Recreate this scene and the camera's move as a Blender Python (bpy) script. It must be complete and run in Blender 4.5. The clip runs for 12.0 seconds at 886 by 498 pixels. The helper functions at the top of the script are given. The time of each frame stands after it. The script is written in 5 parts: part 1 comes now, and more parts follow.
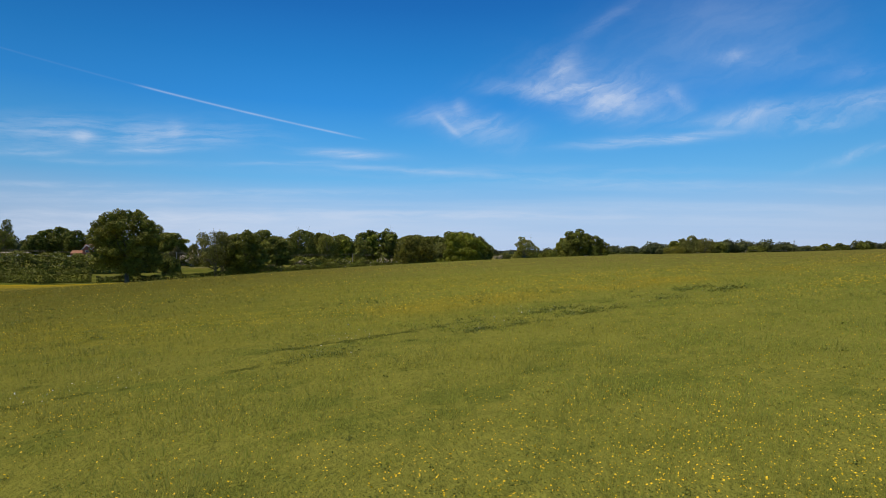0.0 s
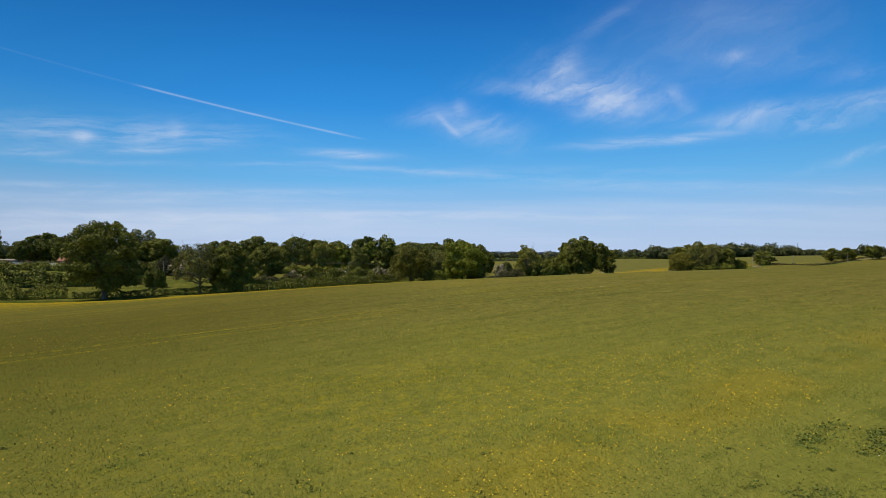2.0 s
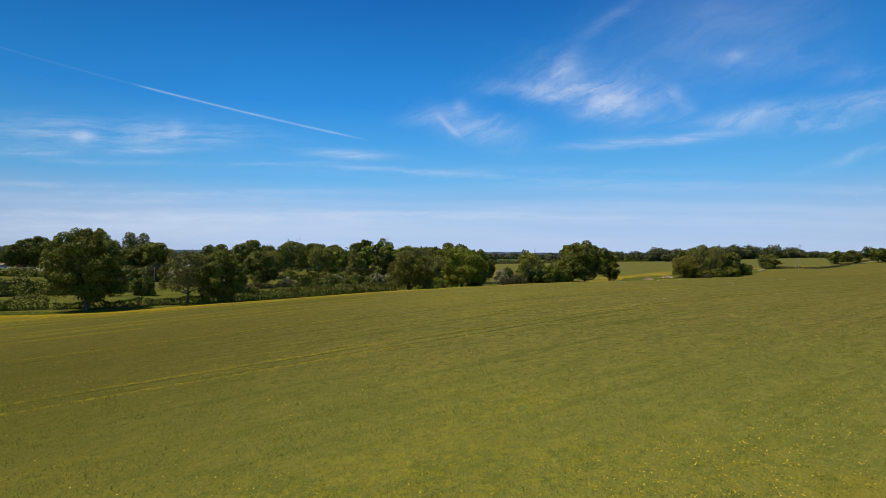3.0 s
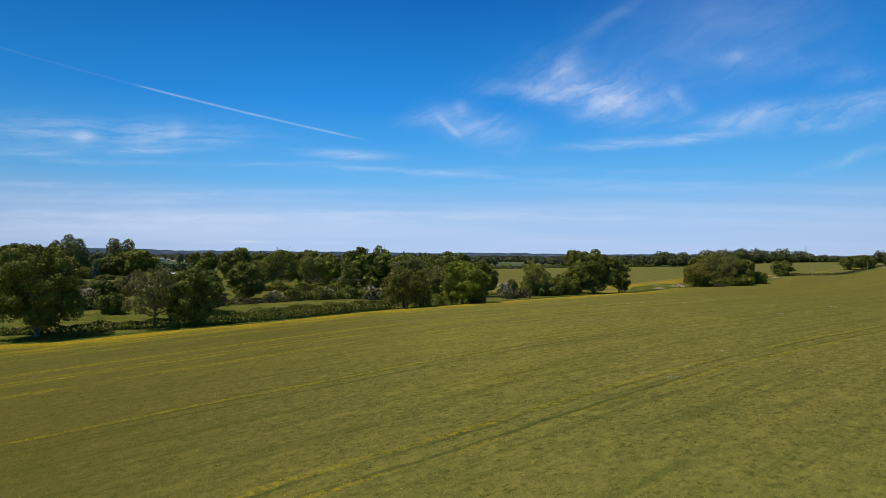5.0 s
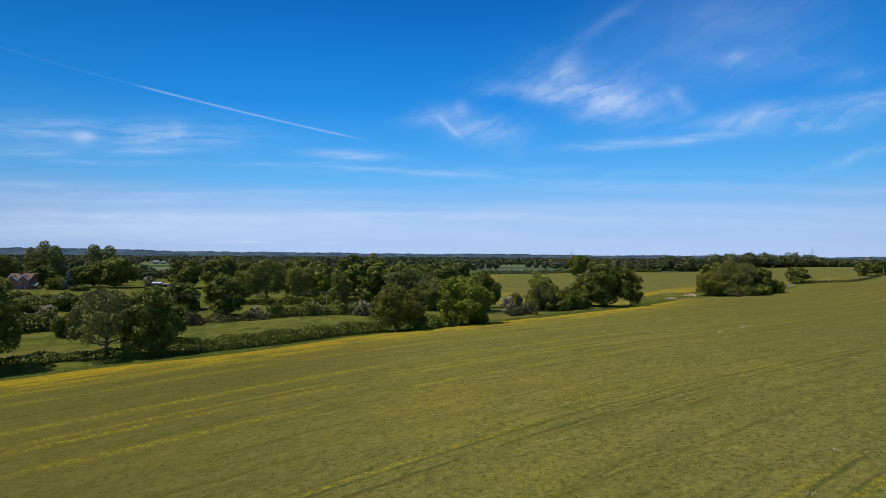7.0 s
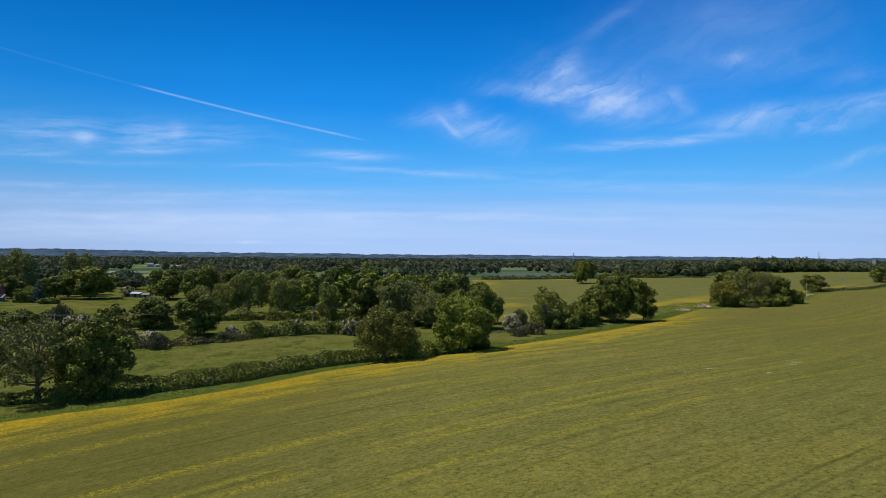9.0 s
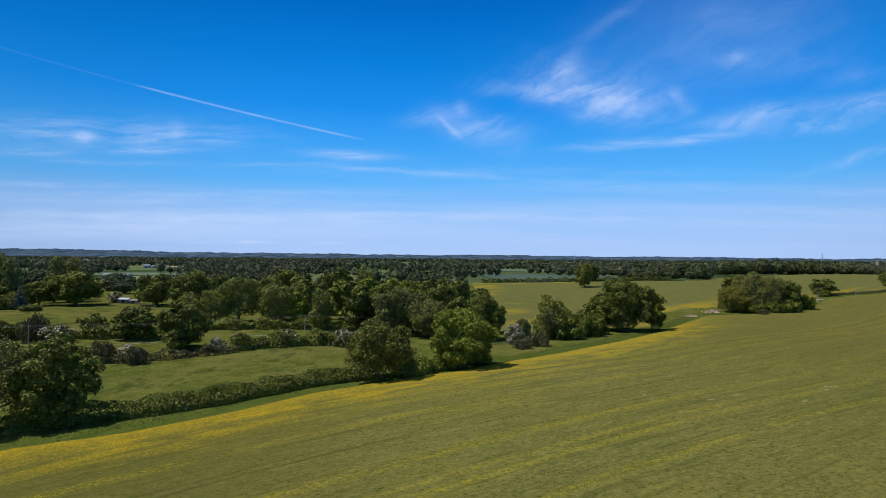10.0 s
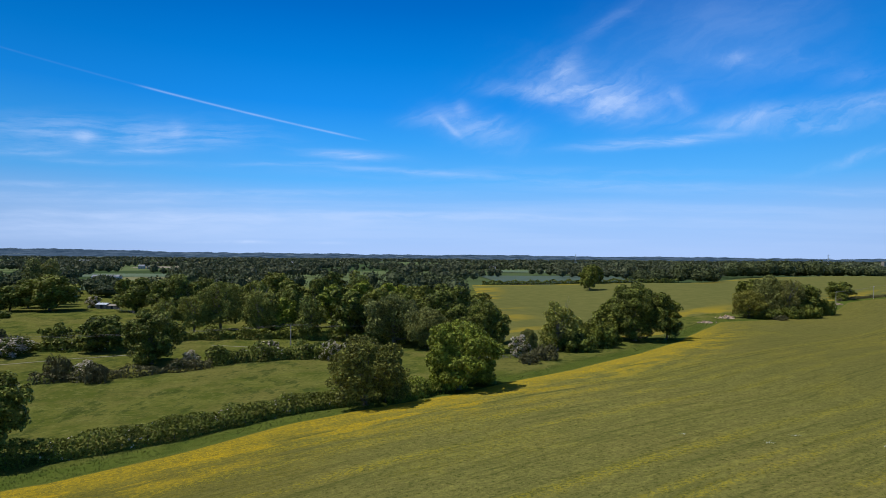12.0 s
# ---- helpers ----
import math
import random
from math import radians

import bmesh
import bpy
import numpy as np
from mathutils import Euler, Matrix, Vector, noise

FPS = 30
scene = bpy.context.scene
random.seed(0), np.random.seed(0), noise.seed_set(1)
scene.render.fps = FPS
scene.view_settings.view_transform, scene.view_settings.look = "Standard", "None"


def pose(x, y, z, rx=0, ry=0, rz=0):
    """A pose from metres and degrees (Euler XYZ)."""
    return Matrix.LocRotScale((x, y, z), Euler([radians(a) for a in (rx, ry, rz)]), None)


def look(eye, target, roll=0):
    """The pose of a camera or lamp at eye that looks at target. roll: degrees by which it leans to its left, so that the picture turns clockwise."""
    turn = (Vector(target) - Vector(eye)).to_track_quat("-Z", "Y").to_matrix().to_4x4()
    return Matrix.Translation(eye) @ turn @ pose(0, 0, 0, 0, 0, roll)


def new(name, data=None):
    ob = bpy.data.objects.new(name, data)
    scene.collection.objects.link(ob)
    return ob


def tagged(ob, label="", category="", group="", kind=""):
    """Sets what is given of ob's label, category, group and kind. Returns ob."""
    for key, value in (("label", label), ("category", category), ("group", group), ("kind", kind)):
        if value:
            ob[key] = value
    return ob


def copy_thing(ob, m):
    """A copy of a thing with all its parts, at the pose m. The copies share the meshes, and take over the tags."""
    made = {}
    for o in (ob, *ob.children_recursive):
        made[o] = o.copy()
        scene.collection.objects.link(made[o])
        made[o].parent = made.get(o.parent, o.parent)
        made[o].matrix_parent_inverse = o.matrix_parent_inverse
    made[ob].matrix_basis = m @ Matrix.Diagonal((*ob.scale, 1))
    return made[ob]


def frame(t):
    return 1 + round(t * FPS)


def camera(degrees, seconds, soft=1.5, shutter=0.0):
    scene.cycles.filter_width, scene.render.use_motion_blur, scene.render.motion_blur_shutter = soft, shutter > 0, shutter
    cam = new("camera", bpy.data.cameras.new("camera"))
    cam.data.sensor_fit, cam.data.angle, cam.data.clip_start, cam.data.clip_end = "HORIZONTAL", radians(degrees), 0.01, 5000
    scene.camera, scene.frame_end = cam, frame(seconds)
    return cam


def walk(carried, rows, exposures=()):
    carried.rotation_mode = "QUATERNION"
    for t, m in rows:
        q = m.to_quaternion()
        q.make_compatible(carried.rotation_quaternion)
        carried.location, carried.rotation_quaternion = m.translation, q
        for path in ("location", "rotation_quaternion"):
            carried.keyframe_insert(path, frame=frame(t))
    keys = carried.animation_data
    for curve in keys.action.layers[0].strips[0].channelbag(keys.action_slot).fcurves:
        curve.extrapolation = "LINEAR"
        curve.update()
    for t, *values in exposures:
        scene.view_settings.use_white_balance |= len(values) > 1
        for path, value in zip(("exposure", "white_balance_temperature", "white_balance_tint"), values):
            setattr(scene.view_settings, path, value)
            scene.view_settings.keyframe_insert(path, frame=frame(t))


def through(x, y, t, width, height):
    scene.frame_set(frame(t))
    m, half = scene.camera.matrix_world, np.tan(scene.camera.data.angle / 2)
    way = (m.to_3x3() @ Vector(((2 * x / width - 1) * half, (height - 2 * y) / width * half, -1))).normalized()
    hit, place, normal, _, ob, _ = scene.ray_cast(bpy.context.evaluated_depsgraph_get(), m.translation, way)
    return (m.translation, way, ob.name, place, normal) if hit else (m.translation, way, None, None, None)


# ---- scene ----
cam = camera(75.8, 12.0, soft=0.6)
PATH = [
    (0.0, pose(-0.00, 0.00, 3.20, 90.600, -0.200, -0.100)),
    (1.0, pose(0.22, 4.50, 4.98, 90.617, -0.217, -0.089)),
    (2.0, pose(0.55, 10.44, 7.25, 90.633, -0.233, -0.078)),
    (3.0, pose(0.92, 17.69, 9.60, 90.650, -0.250, -0.067)),
    (4.0, pose(1.25, 26.08, 11.88, 90.667, -0.267, -0.056)),
    (5.0, pose(1.38, 35.57, 14.07, 90.683, -0.283, -0.044)),
    (6.0, pose(1.82, 45.29, 16.27, 90.700, -0.300, -0.033)),
    (7.0, pose(2.19, 55.19, 18.41, 90.717, -0.317, -0.022)),
    (8.0, pose(2.71, 64.84, 20.61, 90.733, -0.333, -0.011)),
    (9.0, pose(3.32, 74.91, 22.78, 90.750, -0.350, 0.000)),
    (10.0, pose(3.76, 85.31, 25.10, 90.743, -0.367, 0.000)),
    (11.0, pose(4.25, 95.32, 26.70, 90.737, -0.383, 0.000)),
    (12.0, pose(4.31, 102.40, 26.38, 90.730, -0.400, 0.000)),
]
walk(cam, PATH, exposures=[(0.0, 0.0, 7100, 10), (6.0, 0.0, 6450, 10), (12.0, 0.0, 5820, 10)])

# ---- world, sun ----
SUN_EL, SUN_AZ = 60.0, -88.0      # degrees; azimuth from the view's ahead, clockwise
world = bpy.data.worlds.new("sky")
scene.world = world
world.use_nodes = True


class Graph:
    """Short hand for node graphs."""

    def __init__(self, tree):
        self.tree = tree
        tree.nodes.clear()

    def node(self, kind, values=(), **props):
        n = self.tree.nodes.new(kind)
        for k, v in props.items():
            setattr(n, k, v)
        for k, v in dict(values).items():
            self.put(n.inputs[k], v)
        return n

    def put(self, socket, v):
        if isinstance(v, bpy.types.NodeSocket):
            self.tree.links.new(v, socket)
        else:
            socket.default_value = v

    def math(self, op, a, b=0.0, c=0.0, clamp=False):
        n = self.tree.nodes.new("ShaderNodeMath")
        n.operation, n.use_clamp = op, clamp
        for i, v in enumerate((a, b, c)):
            self.put(n.inputs[i], v)
        return n.outputs[0]

    def mix(self, f, a, b, blend="MIX"):
        n = self.tree.nodes.new("ShaderNodeMix")
        n.data_type, n.blend_type = "RGBA", blend
        self.put(n.inputs[0], f), self.put(n.inputs[6], a), self.put(n.inputs[7], b)
        return n.outputs[2]

    def noise(self, vec, scale, detail=4.0, rough=0.55, distort=0.0):
        n = self.node("ShaderNodeTexNoise", {"Scale": scale, "Detail": detail, "Roughness": rough, "Distortion": distort})
        if vec is not None:
            self.put(n.inputs["Vector"], vec)
        return n.outputs["Fac"]

    def span(self, v, a, b, lo=0.0, hi=1.0):
        n = self.node("ShaderNodeMapRange", {1: a, 2: b, 3: lo, 4: hi}, interpolation_type="SMOOTHSTEP")
        self.put(n.inputs[0], v)
        return n.outputs[0]

    def vec(self, x, y, z):
        n = self.tree.nodes.new("ShaderNodeCombineXYZ")
        for i, v in enumerate((x, y, z)):
            self.put(n.inputs[i], v)
        return n.outputs[0]

    def split(self, v):
        n = self.tree.nodes.new("ShaderNodeSeparateXYZ")
        self.put(n.inputs[0], v)
        return n.outputs


def build_sky():
    g = Graph(world.node_tree)
    sky = g.node("ShaderNodeTexSky", sky_type="NISHITA", sun_disc=False, sun_elevation=radians(SUN_EL), sun_rotation=radians(SUN_AZ),
                 altitude=60.0, air_density=1.0, dust_density=0.6, ozone_density=2.5)
    blue = g.node("ShaderNodeHueSaturation", {"Saturation": 1.0, "Value": 0.8, "Color": sky.outputs[0]}).outputs[0]
    x, y, z = g.split(g.node("ShaderNodeTexCoord").outputs["Generated"])
    # deep polarised blue that pales towards the horizon
    climb = g.math("DIVIDE", z, g.math("MAXIMUM", g.math("SQRT", g.math("MULTIPLY_ADD", x, x, g.math("MULTIPLY", y, y))), 0.05))
    ramp = g.node("ShaderNodeValToRGB", {"Fac": g.math("MULTIPLY", climb, 2.0)})
    tones = ((0.0, (0.45, 0.59, 0.86)), (0.12, (0.36, 0.56, 0.87)), (0.26, (0.13, 0.455, 0.88)), (0.40, (0.058, 0.355, 0.83)),
             (0.52, (0.024, 0.272, 0.77)), (0.68, (0.013, 0.212, 0.645)), (0.86, (0.008, 0.150, 0.52)), (1.0, (0.006, 0.115, 0.45)))
    for k, (at, tone) in enumerate(tones):
        e = ramp.color_ramp.elements[k] if k < 2 else ramp.color_ramp.elements.new(at)
        e.position, e.color = at, (*(c / SKY_STRENGTH for c in tone), 1)
    blue = g.mix(g.span(climb, 1.3, 0.6), blue, ramp.outputs[0])
    ahead = g.math("MAXIMUM", g.math("ABSOLUTE", y), 0.05)
    p, q = g.math("DIVIDE", x, ahead), g.math("DIVIDE", z, ahead)
    # darkened towards both sides of the view, the left more than the right
    blue = g.mix(1.0, blue, g.vec(*[g.math("MULTIPLY", g.span(p, -0.85, -0.15, 0.83, 1.0), g.span(p, 0.9, 0.4, 0.93, 1.0))] * 3), "MULTIPLY")
    # uneven drift of the high cloud, and its two grains: brushed up to the right, and drawn out level
    drift = g.node("ShaderNodeTexNoise", {"Vector": g.vec(p, g.math("MULTIPLY", q, 1.7), 2.0), "Scale": 6.0, "Detail": 5.0, "Roughness": 0.58})
    du, dv, dw = g.split(drift.outputs["Color"])
    du, dv = g.math("SUBTRACT", du, 0.5), g.math("SUBTRACT", dv, 0.5)
    along, over = g.math("MULTIPLY_ADD", p, 0.90, g.math("MULTIPLY", q, 0.44)), g.math("MULTIPLY_ADD", q, 0.90, g.math("MULTIPLY", p, -0.44))
    brushed = g.noise(g.vec(g.math("MULTIPLY_ADD", du, 0.25, along), g.math("MULTIPLY", g.math("MULTIPLY_ADD", dv, 0.09, over), 4.2), 0.0), 9.0, 6.0, 0.58, 0.25)
    fine = g.noise(g.vec(p, g.math("MULTIPLY", g.math("MULTIPLY_ADD", dv, 0.03, q), 8.0), 3.0), 9.0, 6.0, 0.60, 0.2)
    grains = (g.span(fine, 0.30, 0.72), g.span(g.math("MULTIPLY_ADD", brushed, 0.72, g.math("MULTIPLY", dw, 0.28)), 0.30, 0.72))
    total = None

    def streak(cp, cq, length, width, slope, strength, smooth, grain, ragged):
        nonlocal total
        dp = g.math("SUBTRACT", g.math("MULTIPLY_ADD", du, ragged, p), cp)
        dq = g.math("SUBTRACT", g.math("MULTIPLY_ADD", dv, ragged * 0.55, q), cq)
        c, s = math.cos(slope), math.sin(slope)
        a = g.math("DIVIDE", g.math("MULTIPLY_ADD", dp, c, g.math("MULTIPLY", dq, s)), length)
        b = g.math("DIVIDE", g.math("MULTIPLY_ADD", dq, c, g.math("MULTIPLY", dp, -s)), width)
        r = g.math("MULTIPLY_ADD", a, a, g.math("MULTIPLY", b, b))
        m = g.math("MULTIPLY", g.math("EXPONENT", g.math("MULTIPLY", r, -1.0)), strength)
        m = g.math("MULTIPLY", m, g.math("MULTIPLY_ADD", grains[grain], 1.0 - smooth, smooth))
        total = m if total is None else g.math("ADD", total, m)

    for row in CLOUDS:
        streak(*row)
    # the contrail: a thin line that sags a little
    line = g.math("SUBTRACT", q, g.math("MULTIPLY_ADD", g.math("MULTIPLY", g.math("ADD", p, 0.34), g.math("ADD", p, 0.34)), 0.06,
                                        g.math("MULTIPLY_ADD", g.math("ADD", p, 0.34), -0.234, 0.2487)))
    thin = g.math("EXPONENT", g.math("MULTIPLY", g.math("POWER", g.math("DIVIDE", g.math("ABSOLUTE", line), 0.0017), 2.0), -1.0))
    along = g.math("MULTIPLY", g.math("ADD", g.math("MULTIPLY", g.span(p, -0.56, -0.50), 0.85), 0.10), g.span(p, -0.12, -0.2))
    trail = g.math("MULTIPLY", g.math("MULTIPLY", thin, along), g.math("MULTIPLY_ADD", fine, 0.45, 0.10))
    mask = g.math("ADD", total, trail, clamp=True)
    # thin bands of haze low over the horizon
    band = g.noise(g.vec(g.math("MULTIPLY", p, 0.7), g.math("MULTIPLY", q, 16.0), 7.0), 2.6, 5.0, 0.55)
    low = g.math("MULTIPLY", g.span(band, 0.38, 0.62), g.math("MULTIPLY", g.span(q, 0.16, 0.05), g.span(q, 0.0, 0.03)))
    mask = g.math("ADD", mask, g.math("MULTIPLY", low, 0.16), clamp=True)
    white = g.mix(mask, blue, (CLOUD_V * 0.63, CLOUD_V * 0.745, CLOUD_V * 0.97, 1.0))
    back = g.node("ShaderNodeBackground", {"Color": white, "Strength": SKY_STRENGTH})
    g.node("ShaderNodeOutputWorld", {"Surface": back.outputs[0]})


# across, up, half length, half width, slope, strength, evenness, grain (0 level, 1 brushed), raggedness: in tangents of the view's angles
SKY_STRENGTH, CLOUD_V = 0.11, 8.6
CLOUDS = [
    # the brushed cloud, its hooked lower end and the thin veil that fans out above it
    (0.265, 0.290, 0.105, 0.040, -0.22, 0.62, 0.12, 1, 0.14), (0.305, 0.275, 0.045, 0.022, -0.1, 0.30, 0.3, 1, 0.08), (0.15, 0.290, 0.075, 0.014, -0.15, 0.42, 0.1, 1, 0.10),
    (0.225, 0.330, 0.030, 0.020, 0.9, 0.25, 0.2, 1, 0.08), (0.060, 0.228, 0.070, 0.028, -0.30, 0.50, 0.15, 1, 0.12), (0.012, 0.228, 0.022, 0.005, -0.75, 0.42, 0.4, 1, 0.03),
    (0.035, 0.258, 0.012, 0.016, 0.3, 0.28, 0.3, 1, 0.04), (-0.035, 0.240, 0.035, 0.012, 0.1, 0.16, 0.2, 1, 0.06),
    (0.50, 0.400, 0.20, 0.100, 0.35, 0.16, 0.55, 1, 0.16), (0.30, 0.420, 0.12, 0.012, 0.62, 0.12, 0.2, 1, 0.04), (0.62, 0.345, 0.12, 0.03, 0.1, 0.10, 0.2, 1, 0.10),
    (0.508, 0.350, 0.036, 0.010, 0.12, 0.32, 0.2, 1, 0.06), (0.412, 0.278, 0.030, 0.013, -0.5, 0.30, 0.2, 1, 0.07),
    # the long streak below it that rises to the right
    (0.345, 0.200, 0.105, 0.0085, 0.06, 0.52, 0.2, 0, 0.03), (0.455, 0.212, 0.06, 0.0075, 0.16, 0.36, 0.2, 0, 0.04), (0.535, 0.245, 0.080, 0.016, 0.12, 0.50, 0.1, 1, 0.08),
    (0.66, 0.232, 0.085, 0.013, 0.10, 0.42, 0.1, 1, 0.08), (0.74, 0.272, 0.13, 0.020, 0.14, 0.42, 0.1, 1, 0.10), (0.74, 0.185, 0.09, 0.008, 0.30, 0.34, 0.1, 1, 0.05), (0.74, 0.330, 0.07, 0.016, 0.2, 0.14, 0.2, 1, 0.08),
    (0.73, 0.120, 0.06, 0.006, 0.03, 0.30, 0.2, 0, 0.04),
    # level wisps towards the sun
    (-0.628, 0.208, 0.022, 0.009, 0.0, 0.50, 0.3, 1, 0.03), (-0.470, 0.222, 0.014, 0.014, 0.5, 0.32, 0.2, 1, 0.05), (-0.64, 0.214, 0.22, 0.024, 0.0, 0.36, 0.05, 0, 0.06),
    (-0.45, 0.205, 0.12, 0.018, 0.0, 0.22, 0.05, 0, 0.06), (-0.51, 0.184, 0.075, 0.0055, 0.03, 0.42, 0.2, 0, 0.02), (-0.72, 0.180, 0.08, 0.006, 0.0, 0.32, 0.2, 0, 0.03), (-0.60, 0.163, 0.12, 0.005, -0.02, 0.20, 0.2, 0, 0.03),
    (-0.163, 0.1765, 0.072, 0.0072, -0.05, 0.62, 0.2, 0, 0.025), (-0.08, 0.150, 0.16, 0.0045, -0.06, 0.26, 0.2, 0, 0.02), (-0.3, 0.160, 0.14, 0.004, 0.02, 0.16, 0.2, 0, 0.02),
    # pale bands low over the land
    (-0.45, 0.107, 0.38, 0.0075, 0.01, 0.30, 0.2, 0, 0.02), (-0.72, 0.122, 0.2, 0.0055, 0, 0.28, 0.2, 0, 0.02), (-0.55, 0.094, 0.30, 0.005, 0, 0.20, 0.2, 0, 0.02), (-0.45, 0.068, 0.45, 0.013, -0.005, 0.46, 0.35, 0, 0.02),
    (0.10, 0.070, 0.36, 0.0065, -0.01, 0.40, 0.3, 0, 0.015), (-0.62, 0.045, 0.45, 0.017, 0, 0.42, 0.5, 0, 0.02), (0.45, 0.085, 0.5, 0.010, 0, 0.14, 0.2, 0, 0.02), (0.3, 0.128, 0.34, 0.010, -0.03, 0.22, 0.1, 0, 0.03), (0.15, 0.150, 0.4, 0.008, 0.0, 0.12, 0.1, 0, 0.03),
    # small heaped clouds on the horizon
    (-0.345, 0.0230, 0.045, 0.0030, 0, 0.75, 0.1, 1, 0.010), (-0.205, 0.0225, 0.03, 0.0026, 0, 0.65, 0.1, 1, 0.010), (-0.43, 0.0215, 0.03, 0.002, 0, 0.3, 0.1, 1, 0.010),
]
build_sky()

sun = new("sun", bpy.data.lights.new("sun", "SUN"))
sun.data.energy, sun.data.angle, sun.data.color = 4.4, radians(0.53), (1.0, 0.93, 0.80)
sun.matrix_world = look((0, 0, 60), (-math.sin(radians(SUN_AZ)) * math.cos(radians(SUN_EL)),
                                     -math.cos(radians(SUN_AZ)) * math.cos(radians(SUN_EL)), 60 - math.sin(radians(SUN_EL))))


# ---- materials ----
def material(name):
    m = bpy.data.materials.new(name)
    m.use_nodes = True
    return m, Graph(m.node_tree)


def finish(g, color, rough=0.8, bump=None, strength=0.3, dist=0.1, metal=0.0, spec=0.3):
    b = g.node("ShaderNodeBsdfPrincipled", {"Base Color": color, "Roughness": rough, "Metallic": metal, "Specular IOR Level": spec})
    if bump is not None:
        g.put(b.inputs["Normal"], g.node("ShaderNodeBump", {"Height": bump, "Strength": strength, "Distance": dist}).outputs[0])
    g.node("ShaderNodeOutputMaterial", {"Surface": b.outputs[0]})


def leaf(g, color, through):
    """A thin blade: dull on the lit side, glowing a little where the light comes from behind it."""
    a = g.node("ShaderNodeBsdfPrincipled", {"Base Color": color, "Roughness": 0.6, "Specular IOR Level": 0.12})
    b = g.node("ShaderNodeBsdfTranslucent", {"Color": color})
    s = g.node("ShaderNodeMixShader", {0: through, 1: a.outputs[0], 2: b.outputs[0]})
    g.node("ShaderNodeOutputMaterial", {"Surface": s.outputs[0]})


def foliage(name, dark, light, yellow=0.0, through=0.12):
    """Leaves: light and dark from spray to spray, the whole tree a little different from the next, some light through them."""
    m, g = material(name)
    isle = g.node("ShaderNodeNewGeometry").outputs["Random Per Island"]
    info = g.node("ShaderNodeObjectInfo").outputs["Random"]
    pos = g.node("ShaderNodeTexCoord").outputs["Object"]
    patch = g.span(g.noise(pos, 0.35, 2.0), 0.35, 0.65)
    f = g.math("MULTIPLY_ADD", g.math("POWER", isle, 1.7), 0.66, g.math("MULTIPLY", patch, 0.30))
    col = g.mix(f, (*dark, 1), (*light, 1))
    warm = g.mix(g.math("MULTIPLY", info, max(0.0, 0.22 + yellow)), col, (light[0] * 1.25, light[1] * 1.05, light[2] * 0.7, 1))
    leaf(g, warm, through)
    return m


def plain(name, color, color2=None, scale=2.0, rough=0.8, bump=0.2, metal=0.0, stretch=(1, 1, 1)):
    m, g = material(name)
    pos = g.node("ShaderNodeTexCoord").outputs["Object"]
    pos = g.node("ShaderNodeMapping", {"Vector": pos, "Scale": stretch}).outputs[0]
    n = g.noise(pos, scale, 6.0, 0.6)
    n2 = g.noise(pos, scale * 6, 4.0, 0.6)
    f = g.span(g.math("MULTIPLY_ADD", n, 0.65, g.math("MULTIPLY", n2, 0.35)), 0.3, 0.7)
    c2 = color2 or tuple(c * 0.6 for c in color)
    finish(g, g.mix(f, (*c2, 1), (*color, 1)), rough, n2, bump, 0.05, metal)
    return m


OAK = foliage("oak_leaves", (0.0119, 0.0180, 0.0029), (0.2660, 0.2932, 0.0442))
OAK_BRIGHT = foliage("bright_oak_leaves", (0.0239, 0.0350, 0.0038), (0.3319, 0.3850, 0.0403))
ASH = foliage("ash_leaves", (0.0617, 0.0660, 0.0173), (0.3319, 0.3200, 0.0787))
WILLOW = foliage("willow_leaves", (0.0517, 0.0620, 0.0134), (0.3933, 0.4082, 0.0795))
POPLAR = foliage("poplar_leaves", (0.0398, 0.0520, 0.0139), (0.3420, 0.3500, 0.0941))
BROWN = foliage("olive_leaves", (0.0279, 0.0320, 0.0058), (0.3118, 0.3050, 0.0528))
GREY = foliage("grey_green_leaves", (0.0398, 0.0480, 0.0134), (0.3066, 0.3162, 0.0795))
SPRUCE = foliage("spruce_needles", (0.0358, 0.0540, 0.0380), (0.1509, 0.1900, 0.1440))
HEDGE = foliage("hedge_leaves", (0.0179, 0.0260, 0.0038), (0.2313, 0.2600, 0.0365))
# FAR is greyer and cooler: some distance haze is put into its colours
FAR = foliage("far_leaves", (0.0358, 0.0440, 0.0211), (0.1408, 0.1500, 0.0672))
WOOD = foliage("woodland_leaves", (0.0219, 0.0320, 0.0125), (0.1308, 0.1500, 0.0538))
BLOSSOM = foliage("may_blossom", (0.46, 0.39, 0.29), (0.74, 0.65, 0.50), -0.3, 0.3)
SCRUB = foliage("scrub_twigs", (0.052, 0.052, 0.020), (0.155, 0.142, 0.058))
BARK = plain("bark", (0.20, 0.17, 0.12), (0.07, 0.055, 0.04), 3.0, 0.9, 0.6, stretch=(1, 1, 0.25))
PALE_BARK = plain("pale_bark", (0.25, 0.22, 0.16), (0.12, 0.10, 0.07), 3.0, 0.9, 0.5, stretch=(1, 1, 0.25))


# ---- the lie of the land ----
HILL_Y, HILL_X = (0, 100, 190, 290, 400, 520), (-200, -90, 0, 90, 200, 320)
HILLS = (
    (-1.4, -2.3, 0.4, -1.3, 0.7, -0.3),
    (-2.7, -3.5, 4.4, -0.9, 3.7, 1.4),
    (-0.7, -3.9, 0.1, 0.8, 3.7, 2.3),
    (2.1, 0.2, -4.1, 0.7, -3.9, 2),
    (-1.3, 0.1, 1.9, -4.8, -2.8, 1.1),
    (-0.6, -0.1, -0.3, -1.1, 6, -4.7),
)
BASE = 0.8


